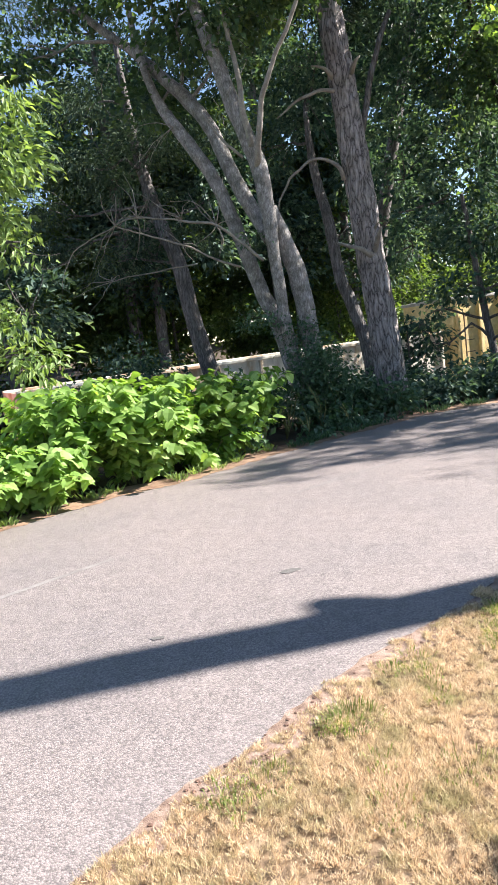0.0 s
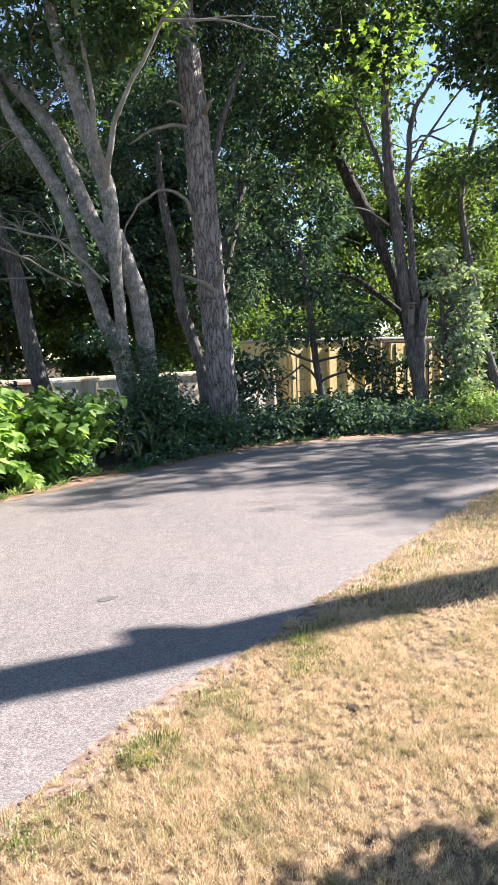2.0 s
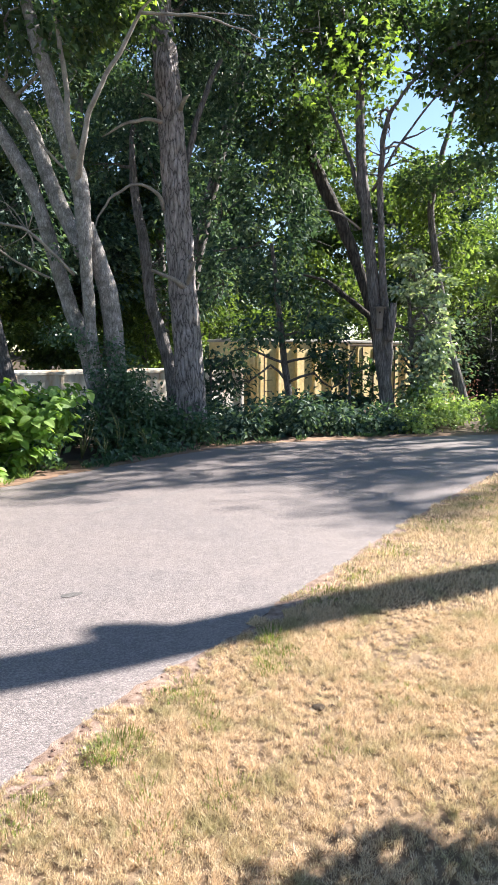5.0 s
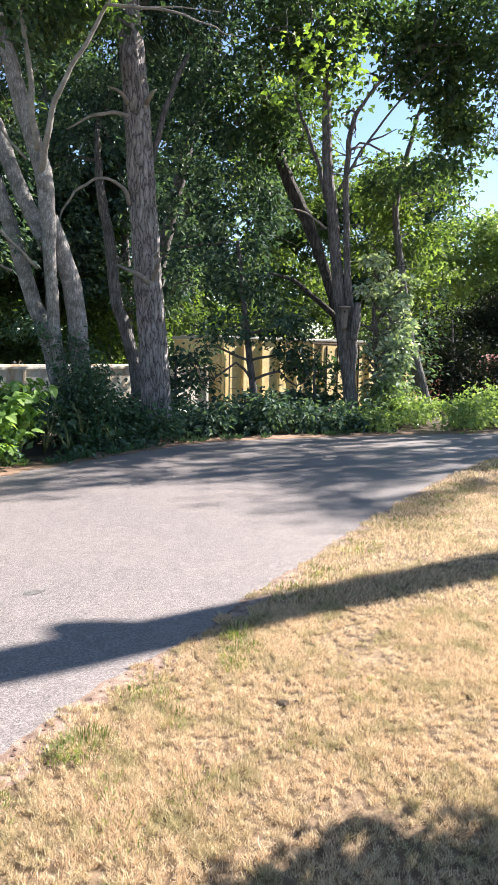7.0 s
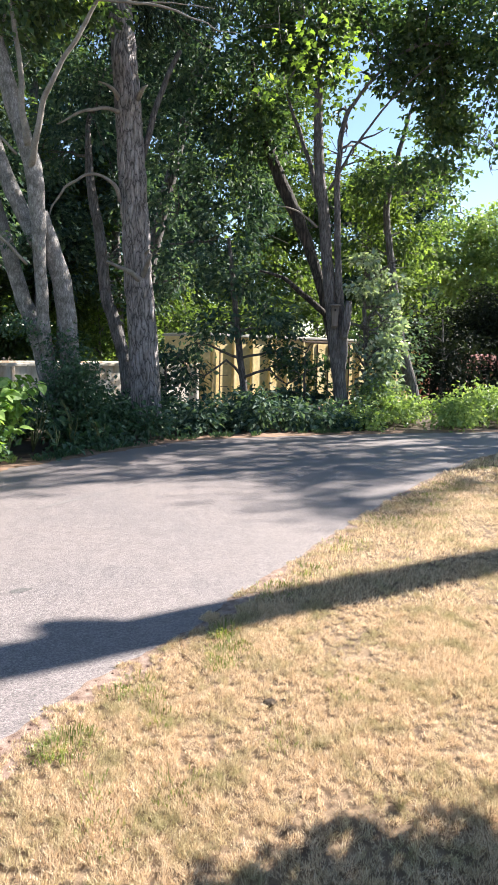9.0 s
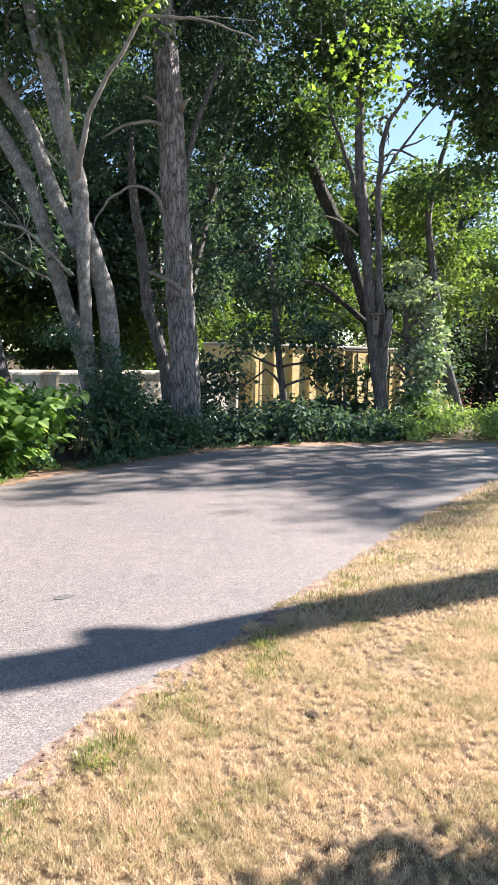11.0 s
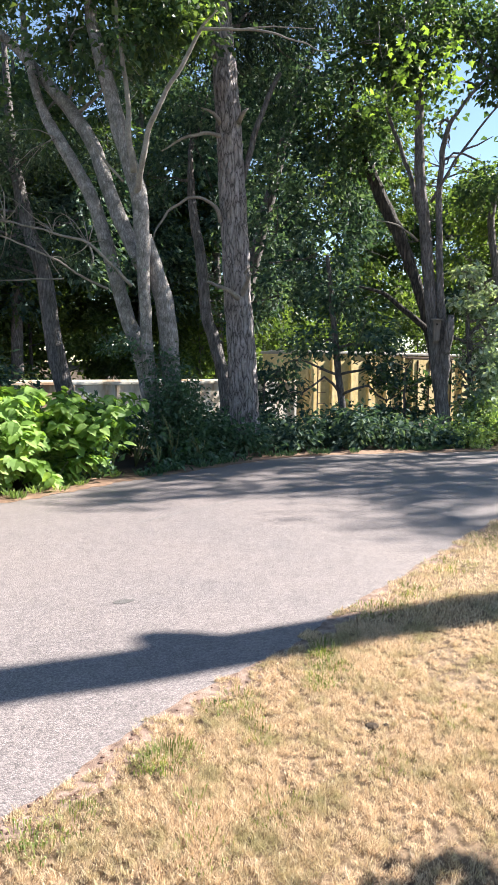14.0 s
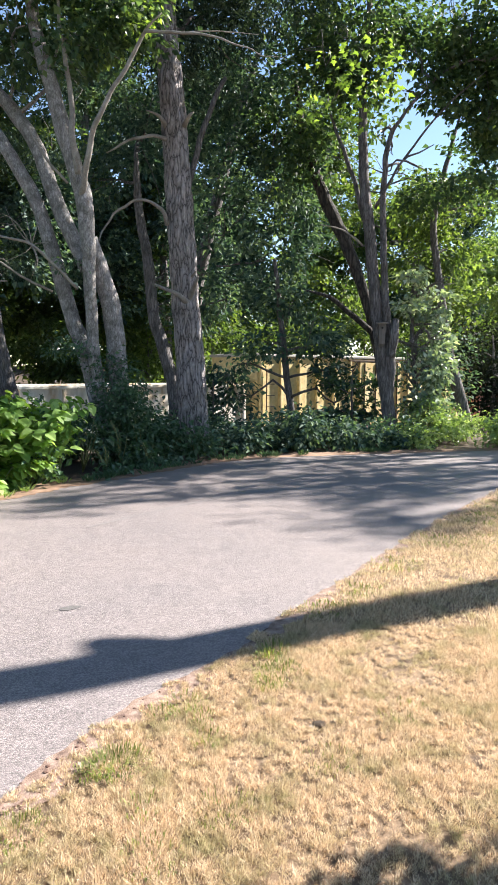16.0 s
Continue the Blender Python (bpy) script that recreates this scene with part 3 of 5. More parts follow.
mark = ribbon("road_marking", wavy(np.array([(-6.6, -1.2), (-5.2, 1.6), (-3.86, 4.03), (-3.33, 4.95)]), 0.01, 1.0), wavy(np.array([(-6.53, -1.23), (-5.13, 1.56), (-3.8, 4.0), (-3.28, 4.93)]), 0.01, 2.0), 0.0175, 2, M_PAINT)
tagged(mark, "faded worn white paint line on the asphalt", "road marking", kind="structure")
mark = ribbon("road_marking", wavy(np.array([(-2.16, 7.24), (-1.78, 7.89), (-1.29, 8.65), (-0.78, 9.3), (-0.2, 9.95)]), 0.015, 1.0), wavy(np.array([(-2.11, 7.22), (-1.73, 7.87), (-1.24, 8.63), (-0.73, 9.28), (-0.16, 9.93)]), 0.015, 2.0), 0.0185, 2, M_FAINT)
tagged(mark, "almost worn-away pale paint line on the asphalt", "road marking", kind="structure")


def flat_patch(name, x, y, rx, ry, turn, z, material, label, category):
    bm = bmesh.new()
    pts = []
    for k in range(18):
        a = k * math.pi / 9
        w = 1 + 0.3 * noise.noise((math.cos(a) * 2 + x, math.sin(a) * 2, y))
        u, v = rx * w * math.cos(a), ry * w * math.sin(a)
        pts.append(bm.verts.new((x + u * math.cos(turn) - v * math.sin(turn), y + u * math.sin(turn) + v * math.cos(turn), z)))
    bm.faces.new(pts)
    me = bpy.data.meshes.new(name)
    bm.to_mesh(me)
    bm.free()
    me.materials.append(material)
    return tagged(new(name, me), label, category, kind="structure")


flat_patch("tar_spot", -1.5, 4.56, 0.085, 0.045, 0.5, 0.0145, M_TAR, "dark tar spot on the grey asphalt", "tar spot")
flat_patch("tar_spot", -2.05, 3.32, 0.05, 0.025, 0.4, 0.0155, M_TAR, "small dark tar spot on the grey asphalt", "tar spot")


# ---- large pine ----
PINE = [(-1.99, 15.6, -0.44), (-2.04, 15.6, 0.38), (-2.14, 15.6, 2.02), (-2.25, 15.6, 3.58), (-2.36, 15.6, 5.36), (-2.46, 15.6, 7.01), (-2.6, 15.6, 8.64), (-2.91, 15.8, 12.05), (-3.12, 16, 15.06)]
pine = thing("pine_tree", PINE[0], "tall pine with deeply plated grey-brown bark", "tree")
limb("trunk", pine, PINE, [0.43, 0.35, 0.325, 0.31, 0.3, 0.285, 0.26, 0.2, 0.1], M_PINE, "grey-brown plated pine bark", segs=56, step=0.05, rough=0.05, plates=0.022)
limb("stub", pine, [(-2.16, 15.4, 3.3), (-2.26, 15.2, 3.4), (-2.46, 15.1, 3.52), (-2.83, 15, 3.67)], [0.08, 0.06, 0.045, 0.03], M_DEAD, "pale broken branch stub", segs=9, step=0.08)
limb("stub", pine, [(-2.12, 15.4, 3.4), (-1.93, 15.1, 3.7), (-1.87, 15, 3.84)], [0.07, 0.05, 0.02], M_DEAD, segs=8, step=0.08)
limb("dead_branch", pine, [(-2.61, 15.4, 5.01), (-2.71, 15.3, 5.34), (-3.06, 15.2, 5.51), (-3.37, 15.1, 5.44), (-3.71, 15, 5.18), (-3.95, 14.9, 4.8), (-4.04, 14.9, 4.49)], [0.055, 0.045, 0.036, 0.031, 0.026, 0.02, 0.008], M_DEAD, "arching dead grey branch", segs=9, step=0.1, rough=0.25, kink=0.06)
limb("dead_branch", pine, [(-2.62, 15.4, 6.86), (-2.95, 15.1, 6.83), (-3.36, 14.9, 6.67), (-3.8, 14.8, 6.4)], [0.05, 0.04, 0.03, 0.012], M_DEAD, "short dead grey branch", segs=8, step=0.12, rough=0.15)
limb("stub", pine, [(-2.62, 15.4, 7.11), (-2.74, 15.2, 7.29), (-3.01, 15.1, 7.37)], [0.06, 0.04, 0.012], M_DEAD, segs=7, step=0.1)
limb("stub", pine, [(-2.22, 15.4, 7.13), (-2.08, 15.2, 7.28), (-1.98, 15.2, 7.35)], [0.06, 0.04, 0.012], M_DEAD, segs=7, step=0.1)
limb("dead_branch", pine, [(-2.22, 15.9, 5.98), (-1.94, 16, 7.01), (-1.66, 16.2, 7.94), (-1.41, 16.4, 8.52)], [0.08, 0.07, 0.06, 0.05], M_DARKBARK, segs=8, step=0.2)
limb("stub", pine, [(-2.07, 15.4, 3.88), (-1.94, 15.2, 3.98)], [0.04, 0.015], M_DEAD, segs=7, step=0.06)
PINE_TOP = [(-3.42, 16.5, 10.05, 1.64), (-1.96, 17, 10.09, 1.83), (-4.6, 16.5, 11.46, 1.64), (-2.18, 16.5, 11.86, 2.33), (-0.36, 17, 11.32, 2.12)]
boughs(pine, PINE, PINE_TOP, M_DARKBARK, 0.06)
foliage("crown", pine, PINE_TOP, 34, 46, 0.17, M_NEEDLE, "dark green needle crown", ratio=0.28, spread=0.3, shell=0.2)

# ---- many-stemmed maple ----
maple = thing("maple_tree", (-3.39, 13.2, -0.19), "many-stemmed leaning maple with smooth grey bark", "tree")
STEM_M = [(-3.27, 13.2, -0.2), (-3.47, 13.2, 0.83), (-3.64, 13.1, 1.91), (-3.69, 13, 3.25), (-3.73, 13, 4.37), (-3.8, 13, 5.09), (-3.98, 13, 5.66), (-4.18, 13, 6.37), (-4.37, 13, 7.08), (-4.7, 13.1, 8.26), (-4.85, 13.2, 9.64), (-4.91, 13.4, 11.14)]
limb("stem", maple, STEM_M, [0.12, 0.12, 0.115, 0.115, 0.15, 0.165, 0.16, 0.15, 0.14, 0.12, 0.1, 0.05], M_MAPLE, "grey maple stem", segs=20, step=0.1, rough=0.1)
STEM_R = [(-3.11, 13.4, -0.31), (-3.2, 13.4, 0.69), (-3.26, 13.4, 1.61), (-3.37, 13.4, 2.86), (-3.56, 13.3, 3.71), (-3.71, 13.1, 4.31)]
limb("stem", maple, STEM_R, [0.23, 0.2, 0.19, 0.185, 0.17, 0.14], M_MAPLE, "grey maple stem", segs=20, step=0.1, rough=0.1, seed=3.0)
STEM_C = [(-3.82, 13.3, 3.76), (-4.16, 13.5, 4.38), (-4.58, 13.6, 5.29), (-4.88, 13.7, 6.11), (-5.29, 13.8, 6.76), (-5.77, 13.9, 7.31), (-6.54, 14, 8.18), (-7.36, 14.1, 8.92), (-8.42, 14.3, 10.06)]
limb("stem", maple, STEM_C, [0.16, 0.155, 0.15, 0.145, 0.14, 0.13, 0.1, 0.08, 0.04], M_MAPLE, "grey maple stem", segs=16, step=0.12, rough=0.1, seed=5.0)
STEM_L = [(-3.35, 13.5, -0.2), (-3.48, 13.5, 0.4), (-3.7, 13.5, 1.09), (-3.95, 13.5, 2.1), (-4.24, 13.5, 2.9), (-4.52, 13.5, 3.9), (-4.87, 13.5, 5.04), (-5.42, 13.5, 6.04), (-5.9, 13.6, 6.81), (-6.24, 13.7, 7.81), (-6.42, 13.8, 8.99)]
limb("stem", maple, STEM_L, [0.21, 0.19, 0.175, 0.165, 0.15, 0.145, 0.14, 0.13, 0.1, 0.08, 0.05], M_MAPLE, "grey maple stem", segs=16, step=0.12, rough=0.1, seed=8.0)
limb("branch", maple, [(-3.8, 12.9, 5.07), (-3.63, 12.7, 5.56), (-3.5, 12.6, 6.04), (-3.3, 12.5, 6.43), (-3.04, 12.5, 6.89), (-2.7, 12.5, 7.37), (-2.51, 12.5, 7.73), (-2.17, 12.4, 8.04)], [0.07, 0.058, 0.05, 0.045, 0.04, 0.036, 0.03, 0.01], M_DEAD, "pale bare branch", segs=10, step=0.12)
limb("branch", maple, [(-3.86, 12.9, 5.44), (-3.92, 12.8, 6.19), (-3.92, 12.8, 6.66), (-4.02, 12.8, 7.38), (-4.13, 12.8, 8.09), (-4.14, 12.8, 8.87)], [0.07, 0.055, 0.05, 0.042, 0.035, 0.02], M_DEAD, "pale bare branch", segs=10, step=0.12)
limb("dead_branch", maple, [(-3.91, 12.9, 3.34), (-4.24, 12.6, 3.71), (-4.6, 12.4, 4.06), (-5.2, 12.2, 4.24), (-6.07, 12.1, 4.44), (-6.51, 12, 4.34), (-7.31, 11.9, 4.05), (-7.64, 11.8, 3.66), (-7.78, 11.8, 3.19)], [0.034, 0.03, 0.027, 0.021, 0.017, 0.014, 0.01, 0.007, 0.004], M_DEAD, "bleached dead branch without leaves", segs=8, step=0.12, rough=0.2)
limb("dead_branch", maple, [(-4.5, 13.2, 3.32), (-4.85, 12.9, 3.49), (-5.44, 12.6, 3.87), (-6.07, 12.3, 4.15), (-6.5, 12, 4.34), (-6.66, 11.9, 4.69), (-6.67, 11.9, 4.95)], [0.026, 0.023, 0.019, 0.016, 0.012, 0.007, 0.004], M_DEAD, "bleached dead branch without leaves", segs=8, step=0.12, rough=0.2)
limb("dead_branch", maple, [(-5.48, 13.4, 3.55), (-6.18, 13.2, 3.51), (-7.29, 13, 3.46), (-8.25, 12.9, 3.22)], [0.018, 0.014, 0.01, 0.005], M_DEAD, segs=7, step=0.15)
limb("dead_branch", maple, [(-4.06, 12.9, 5.29), (-4.33, 12.8, 5.59), (-4.57, 12.7, 5.95), (-4.77, 12.7, 6.32)], [0.03, 0.024, 0.018, 0.008], M_DEAD, segs=7, step=0.12)
for k in range(16):
    a = Vector((((-4.6, 12.4, 4.06)), ((-5.2, 12.2, 4.24)), ((-5.44, 12.6, 3.87)), ((-6.07, 12.1, 4.44)))[k % 4])
    e = a + Vector((random.uniform(-0.5, 0.4), random.uniform(-0.2, 0.3), random.uniform(-0.5, 0.9)))
    limb("twig", maple, [a, (a + e) / 2 + Vector((0.1 * random.uniform(-1, 1), 0, 0.1 * random.uniform(-1, 1))), e], [0.012, 0.008, 0.003], M_DEAD, segs=5, step=0.2)
rt = random.Random(77)
for k in range(30):
    a = Vector(((-4.6, 12.4, 4.06), (-5.2, 12.2, 4.24), (-6.07, 12.1, 4.44), (-6.51, 12, 4.34), (-7.29, 13, 3.46), (-5.6, 13.4, 6.3))[k % 6])
    e = a + Vector((rt.uniform(-1.1, 0.3), rt.uniform(-0.3, 0.4), rt.uniform(-0.9, 0.7)))
    m = (a + e) / 2 + Vector((rt.uniform(-0.15, 0.15), 0, rt.uniform(0.0, 0.25)))
    limb("twig", maple, [a, m, e], [0.011, 0.007, 0.003], M_DEAD, segs=5, step=0.15, kink=0.07)
limb("branch", maple, [(-2.46, 12.4, 7.74), (-1.81, 12.3, 7.65), (-1.08, 12.2, 7.49), (-0.67, 12.2, 7.35), (-0.38, 12.2, 7.23), (-0.02, 12.2, 7.16)], [0.03, 0.024, 0.018, 0.013, 0.009, 0.004], M_DEAD, "pale bare twig", segs=7, step=0.12, kink=0.05)
limb("branch", maple, [(-1.81, 12.3, 7.65), (-1.2, 12.4, 7.7), (-0.46, 12.4, 7.64)], [0.016, 0.011, 0.004], M_DEAD, segs=6, step=0.12, kink=0.05)
LIGHT_SPRAY = [(-2.6, 12.6, 7.8, 0.23), (-2.04, 12.6, 7.9, 0.25), (-2.44, 12.6, 8.16, 0.36), (-1.88, 12.8, 7.68, 0.15)]
foliage("leaf_spray", maple, LIGHT_SPRAY, 180, 11, 0.08, M_SUN_SPRAY, "maple leaf sprays coloured lighter for sun", make=leaf_lobed, shell=0.1, spread=0.15, flat=0.35, kind="stuff")
MAPLE_TOP = [(-4.77, 12.8, 8.07, 1.02), (-6.5, 14, 8.41, 0.56), (-3.72, 13.4, 8.22, 1.01), (-5.23, 13.2, 9.36, 1.55), (-3.4, 13.2, 9.22, 1.44), (-7.49, 14, 10.13, 1.4), (-6.38, 14.3, 7.22, 0.72), (-8.75, 14, 9.57, 0.7), (-9.39, 14, 8.67, 0.58)]
boughs(maple, STEM_C, MAPLE_TOP, M_MAPLE, 0.035)
foliage("crown", maple, MAPLE_TOP, 64, 24, 0.15, M_LEAF_MAPLE, "green maple leaf crown", shell=0.3, spread=0.24, ratio=0.75, gap=-0.04)
MAPLE_IVY = [(-2.87, 12.6, 1.48, 0.30), (-2.75, 12.9, 1.12, 0.34), (-3.22, 13.2, 1.11, 0.30), (-3.01, 12.6, 0.76, 0.34), (-3.91, 12.8, 2.81, 0.34), (-3.74, 12.8, 2.3, 0.36), (-4.39, 13, 2.33, 0.3), (-3.42, 13.1, 1.87, 0.33), (-3.15, 13, 1.06, 0.37), (-4.1, 13.1, 3.84, 0.15), (-3.2, 12.6, 1.51, 0.3), (-2.94, 12.8, 1.17, 0.28), (-3.37, 12.6, 1.09, 0.27), (-3.6, 12.8, 2.87, 0.21), (-3.73, 12.8, 2.45, 0.24)]
foliage("ivy", maple, MAPLE_IVY, 190, 26, 0.085, M_CREEPER, "climbing vine leaves on the stems", shell=0.2, spread=0.15)

# ---- right-hand twin-stemmed tree ----
twin = thing("twin_tree", (2.87, 17.6, -0.37), "twin-stemmed dark grey tree with a leafy crown", "tree")
TWIN_A = [(2.87, 17.6, -0.37), (2.75, 17.6, 0.36), (2.54, 17.6, 1.72), (2.32, 17.6, 3.36), (2.13, 17.6, 4.96), (1.94, 17.6, 6.47), (1.88, 17.7, 8.16), (1.93, 17.8, 9.78), (2.07, 18, 11.79)]
limb("stem", twin, TWIN_A, [0.23, 0.185, 0.17, 0.155, 0.145, 0.13, 0.1, 0.075, 0.04], M_DARKBARK, "dark grey stem", segs=18, step=0.12, rough=0.1)
TWIN_B = [(2.68, 17.55, 1.17), (2.69, 17.5, 1.94), (2.62, 17.5, 2.81), (2.5, 17.5, 3.86), (2.41, 17.5, 5.79), (2.47, 17.4, 7.24), (2.77, 17.2, 7.89), (3.4, 17, 8.55), (4.12, 16.8, 9.05)]
limb("stem", twin, TWIN_B, [0.1, 0.115, 0.11, 0.09, 0.08, 0.062, 0.042, 0.028, 0.01], M_DARKBARK, "dark grey stem", segs=14, step=0.12, rough=0.1, seed=4.0)
limb("stump", twin, [(2.66, 17.4, 2.18), (2.74, 17.3, 2.76), (2.76, 17.3, 3.1)], [0.11, 0.11, 0.075], M_DARKBARK, segs=12, step=0.08, rough=0.15)
limb("limb", twin, [(2.22, 17.6, 5.85), (2.44, 17.3, 6.25), (2.8, 17.1, 6.83), (3.12, 16.9, 6.96), (3.47, 16.8, 7.1)], [0.045, 0.036, 0.028, 0.02, 0.008], M_DARKBARK, segs=8, step=0.15)
limb("limb", twin, [(2.8, 17.1, 6.83), (3.38, 16.8, 7.58), (3.93, 16.6, 8.11), (4.5, 16.4, 8.56)], [0.03, 0.024, 0.018, 0.007], M_DARKBARK, segs=8, step=0.15)
limb("limb", twin, [(1.99, 17.7, 5.52), (1.76, 17.8, 6.36), (1.56, 17.9, 7.02), (1.31, 18, 7.68), (1.08, 18, 8.27)], [0.07, 0.06, 0.055, 0.045, 0.03], M_DARKBARK, segs=8, step=0.15)
limb("dead_branch", twin, [(1.91, 17.4, 4.9), (1.6, 17.2, 5.12), (1.24, 17, 5.24), (0.83, 16.9, 5.31)], [0.03, 0.026, 0.02, 0.008], M_DEAD, segs=7, step=0.12)
TWIN_D = [(3.02, 18.95, -0.69), (2.71, 18.95, 1.43), (2.3, 18.95, 3.26), (1.94, 18.95, 4.45), (1.5, 19.05, 5.49), (1.08, 19.15, 6.38), (0.73, 19.25, 7.26), (0.44, 19.35, 8.15), (0.22, 19.55, 9.64)]
# shade on this rear stem and its limb is put into the bark colour
limb("stem", twin, TWIN_D, [0.1, 0.1, 0.12, 0.155, 0.17, 0.17, 0.15, 0.11, 0.07], M_SHADED_BARK, "leaning stem in bark darkened for shade", segs=14, step=0.15, rough=0.1, seed=6.0)
limb("limb", twin, [(2.31, 18.6, 2.86), (1.77, 18.4, 3.28), (1.15, 18.2, 3.73), (0.55, 18, 3.87)], [0.09, 0.075, 0.055, 0.025], M_SHADED_BARK, segs=9, step=0.15)
TWIN_TOP = [(1.84, 17.6, 9.31, 1.31), (0.78, 18, 9.06, 1.19), (2.9, 17.4, 9.51, 1.01), (1.81, 17.8, 10.92, 1.92), (3.85, 17, 10.1, 1.41), (0.1, 18.6, 8.04, 1.08), (4.95, 18, 7.37, 0.67), (5.6, 18, 7.26, 0.75), (4.72, 17.4, 8.42, 0.79), (2.86, 17.6, 8.68, 0.53), (3.64, 17.4, 8.71, 0.52), (4.64, 18.2, 6.78, 0.42), (2.87, 19, 6.75, 0.41), (2.37, 18, 7.78, 0.39), (4.21, 20, 6.35, 0.56), (5.59, 17.4, 7.67, 0.72), (3.31, 19, 6.54, 0.63), (6.07, 17, 8.57, 1.13), (5.83, 17.4, 8.2, 1.23), (4.97, 17, 9.16, 0.99), (6.4, 18.4, 7.04, 0.76), (6.28, 17, 9.44, 1.55), (1.15, 18.8, 7.44, 0.93), (2.73, 18.5, 7.6, 0.37), (2.89, 18.8, 6.99, 0.4), (3.61, 19, 6.55, 0.44), (4.29, 19, 6.57, 0.41), (5.46, 18.6, 6.65, 0.62), (4.87, 18.4, 6.98, 0.43), (6.1, 18, 7.34, 0.67), (6.06, 20, 6.24, 0.56), (6.64, 18.4, 6.77, 0.46)]
boughs(twin, TWIN_B, TWIN_TOP, M_DARKBARK, 0.03, 1.5)
foliage("crown", twin, TWIN_TOP, 66, 24, 0.15, M_LEAF_MAPLE, "green maple leaf crown", shell=0.25, spread=0.24, ratio=0.75, gap=0.03)
TWIN_FILL = [(3.33, 17.0, 9.12, 0.80), (4.18, 17.4, 9.49, 0.90), (4.82, 17.8, 8.74, 0.90), (3.72, 17.0, 8.23, 0.60), (4.61, 17.4, 7.45, 0.70), (3.07, 17.8, 9.98, 0.70), (4.40, 17.0, 6.32, 0.50), (3.83, 17.4, 6.19, 0.40), (2.24, 18.8, 8.02, 0.4), (2.34, 18.8, 7.33, 0.4), (2.52, 18.4, 8.25, 0.34), (2.75, 19, 6.89, 0.38), (4.6, 18.6, 7.36, 0.34), (3.33, 19.2, 6.81, 0.35), (4.09, 19.2, 6.83, 0.35), (5.12, 19, 6.59, 0.47), (5.96, 18.8, 6.71, 0.5)]
foliage("crown", twin, TWIN_FILL, 46, 20, 0.16, M_LEAF_MAPLE, "green maple leaf crown", shell=0.2, spread=0.24, flat=0.3, ratio=0.75, gap=-0.02)
SPRAY = [(0.66, 13.0, 7.70, 0.26), (1.02, 13.2, 8.06, 0.28), (0.82, 13.4, 6.93, 0.24), (0.47, 13.0, 6.49, 0.20), (1.14, 13.2, 7.18, 0.24), (1.47, 13.4, 6.90, 0.22), (1.75, 13.0, 6.85, 0.24), (1.55, 13.2, 6.50, 0.18), (1.84, 13.4, 8.01, 0.26), (1.96, 13.0, 7.40, 0.20), (0.35, 13.2, 7.32, 0.20), (1.34, 13.4, 7.79, 0.22)]
boughs(twin, TWIN_A, SPRAY[:3], M_DARKBARK, 0.02)
foliage("leaf_spray", twin, SPRAY, 150, 8, 0.12, M_SUN_SPRAY, "maple leaf sprays coloured bright yellow-green for sun", kind="stuff", make=leaf_lobed, shell=0.1, ratio=0.85, spread=0.17, flat=0.35)

# ---- nesting box on the twin tree ----
bx = Vector((2.42, 17.28, 2.72))
nest = thing("nest_box", bx - Vector((0, 0, 0.27)), "weathered grey wooden nest box on the tree stem", "nest box")
bm = box_bm(bx.x, bx.y, bx.z, 0.19, 0.16, 0.5, 0.006)
for v in bm.verts:
    if v.co.z < bx.z:
        v.co.x = bx.x + (v.co.x - bx.x) * 0.72
box_body = part("box_body", bm, M_GREYWOOD, nest)
part("box_roof", box_bm(bx.x, bx.y - 0.03, bx.z + 0.27, 0.28, 0.26, 0.03, 0.005, Matrix.Rotation(0.12, 4, "X")), M_GREYWOOD, nest, "overhanging wooden roof board")
# no opening is cut: a near-black disc paints the shade inside the hole
bm = bmesh.new()
bmesh.ops.create_cone(bm, cap_ends=True, segments=16, radius1=0.026, radius2=0.026, depth=0.012, matrix=Matrix.Translation((bx.x, bx.y - 0.081, bx.z + 0.15)) @ Matrix.Rotation(math.pi / 2, 4, "X"))
part("entrance_hole", bm, M_HOLLOW_SHADE, box_body, "near-black disc for the shade in the round entrance hole")
part("back_board", box_bm(bx.x, bx.y + 0.09, bx.z, 0.14, 0.02, 0.62, 0.003), M_GREYWOOD, nest)


# ---- lesser trees ----
def small_tree(name, label, stem, radii, blobs, leaf, bark=None, per=34, leaves=30, size=0.14, bough=0.035, **kw):
    t = thing(name, stem[0], label, "tree", kw.pop("group", ""))
    limb("trunk", t, stem, radii, bark or M_DARKBARK, segs=14, step=0.15, rough=0.12, seed=stem[0][0])
    if blobs:
        boughs(t, stem, blobs, bark or M_DARKBARK, bough)
        foliage("crown", t, blobs, per, leaves, size, leaf, "", **kw)
    return t


